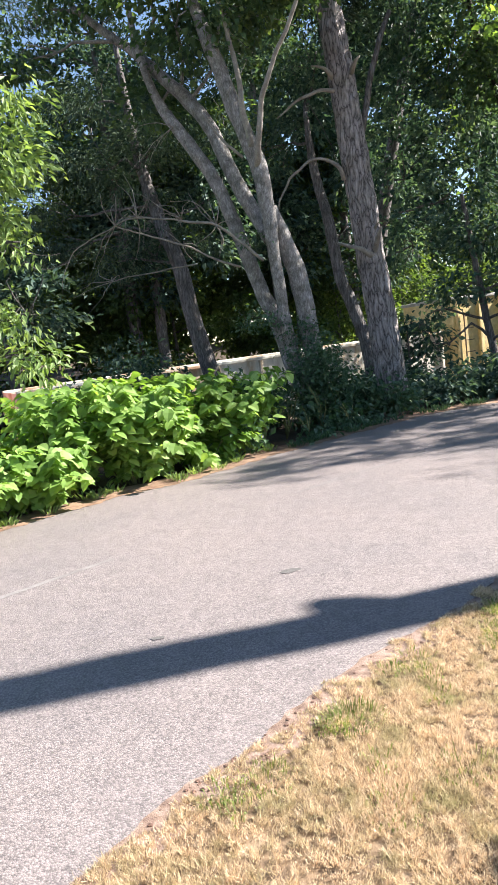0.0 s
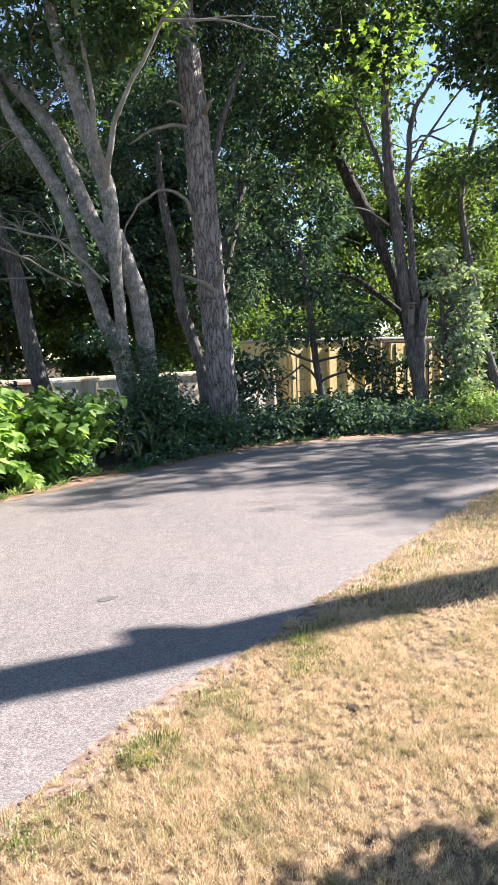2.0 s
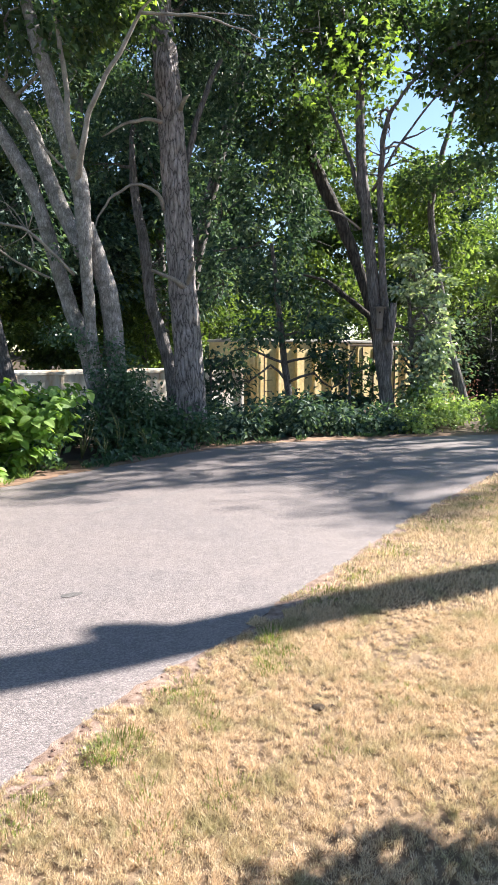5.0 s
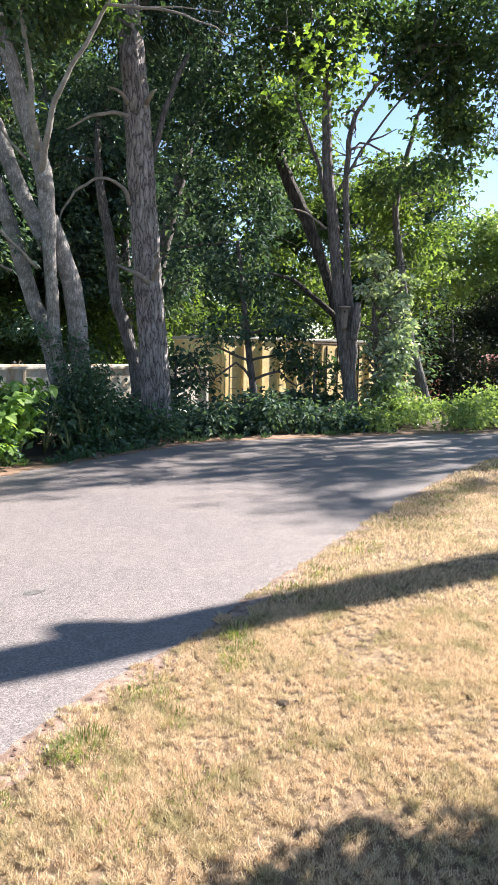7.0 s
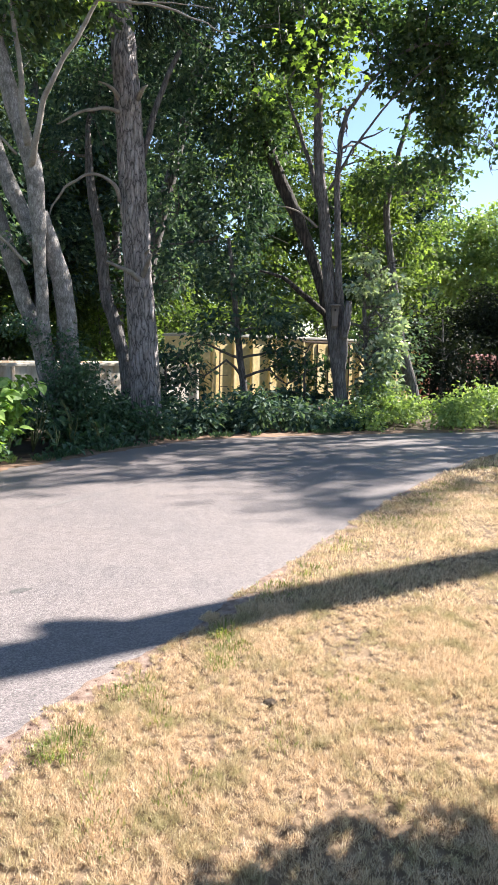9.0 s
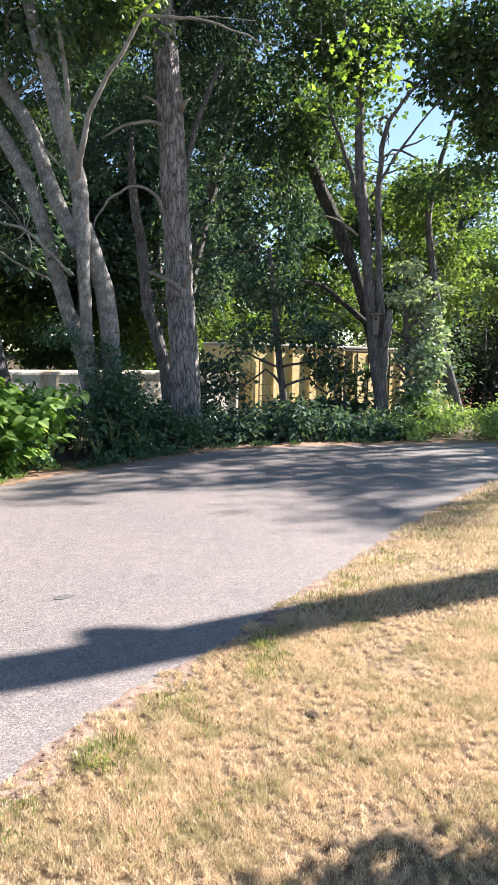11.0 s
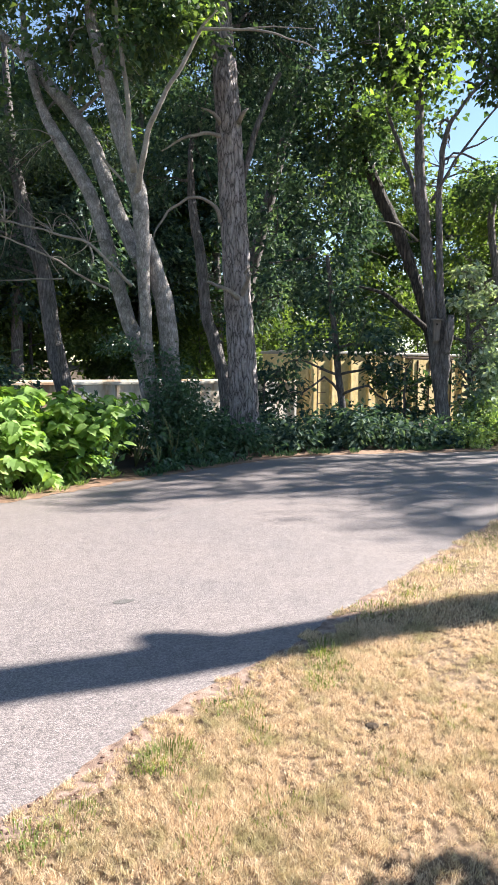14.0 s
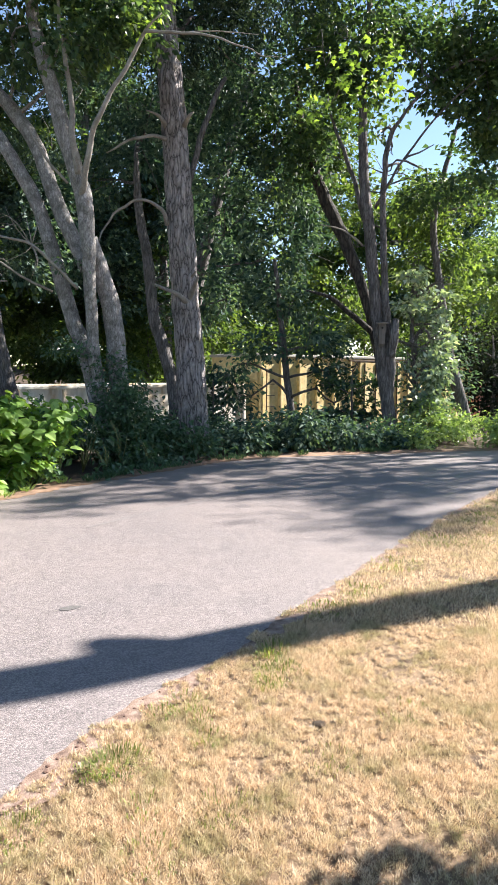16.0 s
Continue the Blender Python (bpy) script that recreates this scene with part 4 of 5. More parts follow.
small_tree("conifer_tree", "leaning conifer with drooping dark green boughs", [(-6.6, 16.5, -1.2), (-6.65, 16.5, 0.04), (-6.74, 16.5, 1.05), (-7.03, 16.5, 2.42), (-7.26, 16.5, 4.04), (-7.63, 16.6, 5.14), (-8.13, 16.8, 7.16), (-8.39, 17, 10.05)], [0.3, 0.26, 0.23, 0.22, 0.2, 0.18, 0.13, 0.06],
    [(-9.53, 16.5, 6.82, 1.1), (-8.03, 16.6, 6.12, 1.03), (-10.3, 16, 4.74, 0.8), (-9.14, 16.2, 4.27, 0.74), (-7.47, 16.8, 7.16, 1.12), (-9, 17, 8.53, 0.99), (-7.36, 17.5, 4.81, 0.87), (-10.59, 16, 5.94, 0.66), (-8.29, 16.6, 4.6, 0.69)], M_NEEDLE, per=46, leaves=50, size=0.16, ratio=0.26, shell=0.2, squash=0.6, flat=0.35, spread=0.34)
small_tree("slender_tree", "slender dark tree bending beside the pine", [(-2.72, 17.5, -0.53), (-2.83, 17.5, 1.33), (-3.06, 17.5, 2.24), (-3.34, 17.5, 3.14), (-3.42, 17.5, 4), (-3.5, 17.5, 4.77), (-3.72, 17.6, 5.84), (-3.82, 17.8, 7.29)], [0.19, 0.17, 0.16, 0.15, 0.14, 0.13, 0.11, 0.06],
    [(-3.94, 18.5, 7.78, 1.38), (-4.99, 18.5, 6.86, 0.92), (-3.5, 18.5, 8.91, 1.38), (-3.4, 19.2, 4.23, 0.44), (-3.41, 19.4, 3.49, 0.38)], M_LEAF_DARK)
small_tree("sapling_tree", "thin dark sapling with spreading lower leaves", [(0.31, 19.5, -0.6), (0.21, 19.5, 0.53), (0.02, 19.5, 1.97), (-0.15, 19.5, 3.47), (-0.31, 19.5, 4.91)], [0.12, 0.11, 0.095, 0.08, 0.05],
    [(-0.57, 19.5, 2.61, 0.89), (0.86, 19.5, 2.64, 0.81), (1.95, 19, 1.35, 0.6), (-1.5, 19.5, 1.9, 0.66), (0.2, 20, 3.76, 0.99), (-1.4, 19, 1.2, 0.5), (1.5, 19.2, 1.75, 0.45)], M_LEAF_DARK, per=70, leaves=20, size=0.18, squash=0.6, spread=0.24)
small_tree("thicket_shrub", "dense dark green shrub beside the pine", [(-1.92, 18.5, -0.3), (-1.92, 18.5, 0.6), (-1.92, 18.5, 1.6)], [0.05, 0.04, 0.015],
    [(-1.87, 18.4, 1.70, 0.42), (-1.46, 18.7, 0.95, 0.36), (-2.40, 19.0, 0.92, 0.42), (-1.96, 18.4, 1.25, 0.40), (-1.52, 18.7, 1.69, 0.30)], M_LEAF_DARK, per=150, leaves=16, size=0.15, spread=0.17, gap=-0.2, bough=0.015)
small_tree("thicket_shrub", "dark leafy shrub between sapling and twin tree", [(1.83, 18.6, -0.3), (1.83, 18.6, 0.6), (1.83, 18.6, 1.8)], [0.05, 0.04, 0.015],
    [(1.03, 18.5, 1.41, 0.30), (1.78, 18.8, 1.54, 0.36), (2.49, 19.1, 1.60, 0.36), (1.45, 18.5, 0.80, 0.32), (2.20, 18.8, 0.77, 0.36), (1.19, 19.1, 1.94, 0.30), (1.98, 18.5, 2.06, 0.40)], M_LEAF_MAPLE, per=150, leaves=15, size=0.16, spread=0.17, gap=-0.1, bough=0.015)
small_tree("dark_maple", "broad maple with dense dark foliage", [(-3.0, 22, -2.5), (-3.0, 22, 3), (-2.2, 22, 7), (-0.8, 22.2, 12)], [0.25, 0.22, 0.18, 0.06],
    [(-1.76, 20, 6.2, 1.4), (-0.49, 20.5, 5.23, 1.44), (-0.36, 20.5, 7.42, 1.61), (-1.5, 20.5, 8.31, 1.52), (-1.9, 20, 4.03, 0.99), (-1.16, 20, 9.49, 1.65), (-0.1, 21, 10.65, 1.91), (0.67, 21.5, 6.25, 1.24)], M_LEAF_DARK, per=30, leaves=24, size=0.2, spread=0.24, gap=-0.02)
small_tree("leaning_tree", "thin leaning trunk hung with leaves", [(5.44, 19.8, -0.5), (5.19, 19.8, 0.44), (4.68, 19.8, 2.15), (4.44, 19.9, 3.6), (4.27, 20, 4.8), (4.18, 20.2, 6.02), (4.55, 20.5, 7.68), (5.01, 21, 9.26)], [0.2, 0.18, 0.15, 0.12, 0.1, 0.09, 0.07, 0.03],
    [(3.99, 21, 6.56, 0.95), (4.72, 21, 5.44, 0.95), (3.72, 21, 4.93, 0.87), (4.57, 21.5, 7.17, 0.71), (5.83, 21, 6.6, 0.55)], M_SUNLIT, per=56, leaves=22, size=0.16, spread=0.24, ratio=0.75)
small_tree("tall_conifer", "tall dark conifer beyond the railway cutting", [(-13.2, 25, -0.6), (-13.2, 25, 4), (-13.2, 25, 9), (-13.2, 25, 14)], [0.3, 0.26, 0.2, 0.07],
    [(-15.86, 24.0, 14.95, 1.30), (-15.63, 24.6, 13.27, 1.00), (-17.38, 25.2, 12.15, 1.20), (-14.74, 24.0, 11.16, 0.90), (-13.73, 24.6, 11.29, 0.80), (-11.19, 25.2, 13.77, 1.00), (-10.02, 24.0, 11.74, 1.10), (-9.01, 24.6, 12.82, 1.20), (-11.95, 25.2, 11.45, 0.90), (-9.83, 24.0, 10.17, 1.10), (-12.29, 24.6, 14.43, 0.80), (-8.35, 25.2, 11.51, 1.10), (-8.01, 24.0, 9.20, 1.10), (-14.51, 24.6, 15.01, 0.90), (-16.73, 25.2, 10.04, 1.20), (-13.51, 24.0, 9.16, 1.10), (-11.45, 24.6, 9.07, 1.20)], M_NEEDLE, per=34, leaves=40, size=0.22, ratio=0.3, spread=0.34, flat=0.4, squash=0.65, shell=0.15, gap=-0.06)
small_tree("sunlit_maple", "slender maple with sunlit yellow-green leaves", [(5.6, 26, -0.2), (5.5, 26, 2.5), (5.2, 26, 5.5), (5.0, 26, 9)], [0.16, 0.14, 0.11, 0.04],
    [(0.36, 25.5, 7.78, 1.10), (0.85, 26.0, 5.88, 1.00), (2.12, 26.5, 4.89, 0.90), (0.40, 25.5, 3.22, 0.80), (1.66, 26.0, 3.01, 0.80), (4.99, 26.5, 8.23, 1.00), (4.34, 25.5, 5.88, 1.10), (6.13, 26.0, 5.70, 1.10), (6.82, 26.5, 7.56, 1.00), (3.65, 25.5, 3.13, 0.80), (2.39, 26.0, 6.63, 0.90), (1.41, 26.5, 9.17, 0.90), (5.55, 25.5, 3.88, 1.00), (7.05, 26.0, 4.28, 1.00), (1.66, 26.0, 9.11, 0.80), (2.37, 26.4, 9.59, 0.70), (3.14, 26.8, 8.78, 0.70), (1.59, 26.0, 8.03, 0.80), (3.91, 26.4, 8.16, 0.70), (4.84, 26.8, 8.73, 0.70), (4.64, 26.0, 7.56, 0.80), (2.21, 26.4, 8.31, 0.80), (2.68, 26.8, 7.39, 0.80)], M_SUNLIT, per=40, leaves=22, size=0.19, spread=0.24, ratio=0.75, gap=0.08)
small_tree("vine_tree", "shrubby tree smothered in pale glossy vine leaves", [(3.71, 18.6, -0.47), (3.58, 18.6, 0.69), (3.41, 18.6, 2.66), (3.39, 18.8, 3.87)], [0.08, 0.07, 0.06, 0.03],
    [(4.17, 18.8, 3.59, 0.4), (3.68, 18.5, 2.96, 0.43), (4.2, 19, 2.7, 0.3), (3.4, 18.4, 2.21, 0.4), (3.87, 18.3, 1.98, 0.39), (3.26, 18.3, 1.46, 0.33), (3.69, 18.1, 1.18, 0.42), (3.4, 18, 0.58, 0.39), (3.75, 18, 0.5, 0.3), (3.15, 18.5, 2.06, 0.24), (3.51, 18.7, 3.5, 0.28), (4.05, 18.6, 2.4, 0.34), (3.3, 18.3, 0.95, 0.3), (3.5, 18.2, 2.5, 0.36), (4.2, 18.8, 3.2, 0.3), (3.07, 17.9, 3.48, 0.30), (3.33, 18.1, 2.64, 0.32), (3.17, 18.4, 1.75, 0.30), (3.48, 17.9, 1.10, 0.32), (4.17, 18.1, 0.73, 0.32), (3.47, 18.4, 0.47, 0.32), (3.92, 17.9, 1.77, 0.30), (4.06, 18.1, 2.87, 0.30), (3.69, 18.4, 3.83, 0.30), (4.09, 17.9, 4.21, 0.28), (3.25, 18.1, 4.37, 0.28), (3.00, 18.4, 2.64, 0.24)], M_VINE, per=170, leaves=15, size=0.16, ratio=0.78, spread=0.15, gap=-0.08)
small_tree("roadside_tree", "young roadside tree with bright drooping leaves", [(-8.62, 9.4, 0.97), (-8.15, 9.4, 2.49), (-7.67, 9.4, 4.09), (-7.14, 9.4, 5.92)], [0.12, 0.11, 0.09, 0.05],
    [(-6.87, 9.4, 5.18, 0.56), (-6.82, 9.4, 3.86, 0.48), (-7.28, 9.4, 2.75, 0.49), (-7, 9.4, 1.97, 0.4), (-7.59, 9.4, 4.44, 0.72), (-8.18, 9.4, 2.87, 0.72), (-6.81, 9.4, 2.87, 0.36), (-6.76, 9.4, 6.17, 0.48)], M_LEAF_BRIGHT, per=130, leaves=20, size=0.17, ratio=0.45, hang=0.55, spread=0.22)
small_tree("hill_tree", "rounded sunny green tree beyond the lane", [(13.5, 33, -1), (13.5, 33, 3), (13.3, 33, 7), (13, 33, 10)], [0.3, 0.25, 0.2, 0.08],
    [(9.64, 32, 6.86, 1.44), (10.96, 32, 6.4, 1.44), (8.4, 31, 5.96, 1.14), (7.21, 30, 5.1, 1.03), (12.28, 33, 7.58, 1.62), (11.23, 31, 4.81, 1.14), (9.69, 31, 5.26, 1.14)], M_LEAF_BRIGHT, per=44, leaves=26, size=0.21, spread=0.28)
small_tree("dark_shrub_tree", "dense shrubby tree, its leaves coloured near-black for deep shade", [(11.2, 27.5, -0.6), (11.2, 27.5, 1.5), (11, 27.5, 4)], [0.25, 0.2, 0.08],
    [(8.16, 27, 2.89, 1.11), (9.5, 27, 2.7, 1.22), (8.33, 26.5, 1.38, 1.09), (9.87, 26.5, 1.2, 1.2), (7.56, 27, 1.79, 0.84), (10.57, 27, 3.16, 1.33), (9.37, 27.5, 3.81, 0.9), (10.96, 26, 1.45, 1.28), (7.6, 26, 0.31, 0.73), (8.74, 25.5, 0.16, 0.84), (10.01, 25.5, 0.18, 0.84)], M_SHADE_DARK, per=60, leaves=40, size=0.12, shell=0.1)

def clear_of_track(x, y, room):
    """Moves a place straight off the railway until it has that much room."""
    d = float(off_track(x, y))
    if abs(d) < room:
        shift = room - d if d > 0 else -room - d
        x, y = x - RAIL_SIN * shift, y + RAIL_COS * shift
    return x, y


# woods behind, with open ground under the crowns
for k, (x, y, h, r) in enumerate([(-33, 52, 15, 4.8), (-18, 53, 21, 5.4), (-8.5, 52, 20, 4.9), (0.7, 53, 20, 4.6), (11.7, 54, 14.5, 3.8), (-44, 54, 22, 5.8), (-27, 22, 13, 3.2), (-21, 25, 15, 3.4), (-16.5, 21.5, 10.5, 2.6), (-13, 27, 11.5, 3.0), (-9.5, 22.5, 13, 2.8), (-8, 29, 15, 3.2), (-9, 31, 15, 2.8), (-3.2, 30, 15, 3.2), (-31, 30, 15, 3.6), (-18, 31, 13, 3.2)]):
    x, y = clear_of_track(x, y, 3.2 + 0.7 * r)
    z0 = float(ground_z(x, y))
    rr = random.Random(k)
    lean = rr.uniform(-0.8, 0.8)
    stem = [(x, y, z0 - 0.1), (x + lean * 0.3, y, 3.0), (x + lean, y + 0.2, h * 0.6), (x + lean * 1.2, y, h)]
    bl = [(x + lean + rr.uniform(-1, 1) * r, y + rr.uniform(-1, 1) * r * 0.6, h * q, r * rr.uniform(0.45, 0.7)) for q in (0.36, 0.45, 0.52, 0.62, 0.7, 0.8, 0.9, 1.0, 0.58)]
    small_tree("woodland_tree", "tall woodland tree with shaded green foliage", stem, [0.26, 0.22, 0.16, 0.05], bl, M_LEAF_DARK if k % 3 else M_FAR, per=30, leaves=28, size=0.28, shell=0.2, spread=0.36, gap=0.02, group="woodland trees", bough=0.05)

# undergrowth at the back of the wood
for k, (x, y, h, r) in enumerate([(-18, 19, 3.6, 1.9), (-11.2, 17.5, 3.0, 1.5), (-20.5, 21, 4.0, 2.2), (4.3, 20.5, 2.6, 1.1), (6.6, 22.5, 3.0, 1.3), (-7.6, 18.2, 1.7, 0.9)]):
    x, y = clear_of_track(x, y, 3.4 + 0.8 * r)
    z0 = float(ground_z(x, y))
    rr = random.Random(50 + k)
    bl = [(x + rr.uniform(-0.7, 0.7) * r, y + rr.uniform(-0.4, 0.4) * r, z0 + h * q, r * rr.uniform(0.5, 0.75)) for q in (0.25, 0.4, 0.55, 0.7, 0.85)]
    # right of x = 6 the leaves carry the painted deep shade
    small_tree("understory_shrub", "dark leafy shrub under the woodland trees", [(x, y, z0 - 0.1), (x + 0.1, y, z0 + h * 0.5), (x, y, z0 + h)], [0.07, 0.05, 0.02], bl, M_SHADE_DARK if x > 6 else M_LEAF_DARK, per=40, leaves=30, size=0.15, shell=0.15, group="understory shrubs", bough=0.02)

# shrubs and young trees on the bank beyond the railway
for k in range(22):
    rr = random.Random(300 + k)
    s_ = -30 + k * 2.7 + rr.uniform(-0.6, 0.6)
    d_ = rr.uniform(5.5, 10)
    x, y = s_ * RAIL_COS - d_ * RAIL_SIN, RAIL_0 + s_ * RAIL_SIN + d_ * RAIL_COS
    z0, h, r = float(ground_z(x, y)), rr.uniform(4.5, 8.0), rr.uniform(1.5, 2.2)
    bl = [(x + rr.uniform(-0.8, 0.8) * r, y + rr.uniform(-0.6, 0.6) * r, z0 + h * q, r * rr.uniform(0.5, 0.8)) for q in (0.2, 0.35, 0.5, 0.65, 0.8, 0.95)]
    small_tree("bank_tree", "young leafy tree on the bank beyond the railway", [(x, y, z0 - 0.1), (x + 0.1, y, z0 + h * 0.5), (x, y, z0 + h)], [0.1, 0.07, 0.02], bl, M_SUNLIT if k % 3 else M_FAR, per=24, leaves=28, size=0.24, gap=-0.02, shell=0.2, spread=0.32, group="bank trees", bough=0.03)

small_tree("bank_tree", "broad sunlit shrub tree on the bank beyond the railway", [(-8.3, 32, -0.4), (-8.3, 32, 2), (-8.3, 32, 5)], [0.12, 0.1, 0.04],
    [(-8.27, 31.0, 4.24, 1.20), (-7.42, 31.7, 3.76, 1.00), (-10.08, 31.0, 4.29, 1.20), (-6.60, 31.7, 4.75, 1.10), (-11.91, 31.0, 4.34, 1.20)], M_FAR, per=34, leaves=26, size=0.26, spread=0.32, gap=-0.3, group="bank trees")

# far woods beyond the railway
fx = RNG.uniform(-75, 60, 150)
fy = RNG.uniform(62, 85, 150)
far_blobs = [(x, y, RNG.uniform(0.5, 10), RNG.uniform(1.8, 3.6)) for x, y in zip(fx, fy)]
p, d = clumps(far_blobs, 5, 20, 0.7, 0.6, 0.3)
n = len(p)
v, f = leaf_quads(p, d + RNG.normal(size=(n, 3)) * 0.6, RNG.normal(size=(n, 3)) * 0.6 + (0, 0, 1), RNG.uniform(0.4, 0.8, n), RNG.uniform(0.28, 0.55, n))
tagged(new("far_woods", raw_mesh("far_woods", v, f, M_FAR)), "distant sunlit green woods beyond the railway", "woods", kind="stuff")


# ---- shrubs and ground cover ----
def along(a, b, side):
    """A place on the far road edge's line between two shares of it, moved off by side metres."""
    i = (far_line[:, 0] - a) ** 2 + (far_line[:, 1] - b) ** 2
    k = int(np.argmin(i))
    return far_line[k] + out_far[k] * side


def knotweed(x, y, h, r, canes, seed):
    """A clump of arching canes with large alternate leaves."""
    t = thing("knotweed_bush", (x, y, 0), "bright green knotweed bush with large heart-shaped leaves", "bush", "knotweed bushes by the road")
    rs = np.random.default_rng(seed)
    pos, ax, nm, ln = [], [], [], []
    for c in range(canes):
        a, q = rs.uniform(0, 2 * np.pi), r * np.sqrt(rs.uniform(0, 1))
        dirn = np.array([np.cos(a), np.sin(a), 0])
        foot = np.array([x, y, 0]) + dirn * q * 0.5
        hh = h * rs.uniform(0.4, 1.1)
        reach = (q * 0.5 + 0.35 * rs.uniform(0.3, 1)) * dirn
        pts = [foot, foot + reach * 0.3 + (0, 0, hh * 0.5), foot + reach * 0.75 + (0, 0, hh * 0.88), foot + reach * 1.3 + (0, 0, hh)]
        if c % 5 == 0:
            limb("cane", t, pts, [0.012, 0.01, 0.007, 0.003], M_STEM, segs=5, step=0.25)
        line = spline(np.array(pts), 7)
        for k in range(3, len(line), 1 if c % 2 else 2):
            for s in (0, 1):
                dd = np.array([np.cos(a + 1.5 + 2.9 * (k % 2) + s * 3.1 + rs.normal() * 0.5), np.sin(a + 1.5 + 2.9 * (k % 2) + s * 3.1 + rs.normal() * 0.5), -0.25 + rs.normal() * 0.2])
                pos.append(line[k] + rs.normal(size=3) * 0.03)
                ax.append(dd + dirn * 0.4)
                nm.append(np.array([0, 0, 1]) + rs.normal(size=3) * 0.3 + dirn * 0.35)
                ln.append(rs.uniform(0.1, 0.22))
    ln = np.array(ln)
    v, f = leaf_ovals(np.array(pos), np.array(ax), np.array(nm), ln, ln * 0.74)
    part_mesh("leaves", raw_mesh("leaves", v, f, M_KNOT), t)


for k, (ex, ey, side, h, r, canes) in enumerate([(-6.1, 3.6, 0.9, 1.0, 0.9, 60), (-5.75, 5.0, 0.75, 0.95, 0.8, 70), (-5.5, 6.1, 0.65, 0.9, 0.65, 80), (-5.15, 6.9, 0.5, 0.75, 0.45, 45), (-4.8, 7.5, 0.95, 1.45, 0.6, 70), (-4.45, 8.05, 0.7, 1.3, 0.5, 75), (-4.2, 8.5, 0.85, 1.4, 0.55, 75), (-3.9, 9.0, 1.6, 1.35, 0.55, 50), (-3.55, 9.7, 1.2, 1.3, 0.5, 45), (-5.6, 5.6, 2.0, 1.15, 0.9, 60), (-4.9, 7.3, 2.4, 1.2, 0.9, 40), (-3.75, 9.3, 0.55, 0.5, 0.35, 25), (-3.3, 10.1, 0.85, 1.15, 0.5, 45), (-3.1, 10.5, 1.4, 1.2, 0.5, 28)]):
    bx_, by_ = along(ex, ey, side)
    knotweed(bx_, by_, h, r, canes, 100 + k)


def mound(name, label, group, a, b, side, h, r, material, per=120, leaves=22, size=0.1, **kw):
    """A low shrub or creeper mound at the far edge of the road."""
    x, y = along(a, b, side)
    t = thing(name, (x, y, 0), label, "bush", group)
    blobs = [(x + random.uniform(-0.4, 0.4) * r, y + random.uniform(-0.4, 0.4) * r, h * q, r * random.uniform(0.55, 0.8)) for q in (0.3, 0.45, 0.65)]
    foliage("leaves", t, blobs, per, leaves, size, material, "", low=0.03, shell=0.2, spread=0.16, **kw)
    for _ in range(5):
        e = Vector((x + random.uniform(-0.5, 0.5) * r, y + random.uniform(-0.5, 0.5) * r, h * random.uniform(0.6, 0.95)))
        limb("cane", t, [(x, y, 0), (e + Vector((x, y, 0))) / 2 + Vector((0.05, 0, 0.1)), e], [0.014, 0.01, 0.004], M_STEM, segs=5, step=0.3)


for a, b, s, h, r in [(-3.4, 9.9, 0.6, 0.45, 0.4), (-3.05, 10.5, 0.75, 0.8, 0.6), (-2.7, 11.1, 1.0, 1.1, 0.7), (-2.3, 11.7, 0.85, 1.0, 0.65), (-1.9, 12.3, 1.0, 1.05, 0.65), (-1.6, 12.8, 0.75, 0.75, 0.6), (-1.2, 13.2, 0.8, 0.6, 0.55), (-2.2, 12.0, 1.8, 0.95, 0.7), (-2.9, 10.7, 1.8, 0.95, 0.7), (-0.8, 13.6, 1.6, 0.6, 0.6), (-3.3, 10.0, 2.6, 0.95, 0.75), (-2.5, 11.4, 2.6, 0.95, 0.75), (-1.9, 12.4, 2.7, 0.95, 0.75), (-2.2, 11.9, 3.4, 0.95, 0.75), (-1.2, 13.2, 2.5, 0.62, 0.75), (-1.0, 13.5, 3.6, 0.62, 0.75), (-2.2, 12, 4.2, 0.95, 0.75), (-3.8, 9.2, 3.2, 0.95, 0.75), (-1.5, 12.9, 1.5, 0.62, 0.7), (-2.6, 11.2, 0.6, 0.6, 0.5), (-2.0, 12.1, 0.6, 0.55, 0.5)]:
    mound("creeper_mound", "dark green creeper mound at the foot of the trees", "creeper mounds", a, b, s, h, r, M_CREEPER, per=120, leaves=18, size=0.13)
for a, b, s, h, r in [(-0.4, 13.9, 2.0, 0.62, 0.75), (0.2, 14.3, 1.5, 0.62, 0.75), (0.9, 14.6, 1.2, 0.8, 0.75), (1.5, 14.8, 1.3, 0.7, 0.7), (2.1, 15.0, 1.1, 0.55, 0.6), (2.7, 15.2, 1.1, 0.45, 0.55), (0.5, 14.4, 2.6, 0.62, 0.75), (1.4, 14.8, 2.6, 0.62, 0.75), (2.2, 15.0, 2.9, 0.62, 0.75), (-0.5, 13.8, 3.2, 0.62, 0.75), (3.4, 15.5, 3.2, 0.62, 0.7), (0.0, 14.2, 3.6, 0.62, 0.75), (1.0, 14.6, 3.8, 0.62, 0.75), (1.7, 15, 3.8, 0.62, 0.75), (3.2, 15.4, 1.2, 0.45, 0.5), (-0.3, 14.0, 1.0, 0.6, 0.6), (2.5, 15.1, 3.4, 0.62, 0.75), (3.0, 15.3, 3.6, 0.62, 0.75), (2.1, 15.0, 3.4, 0.62, 0.7)]:
    mound("shade_shrub", "low dark green shrub in the shade", "shade shrubs", a, b, s, h, r, M_LEAF_DARK, per=90, leaves=18, size=0.15)
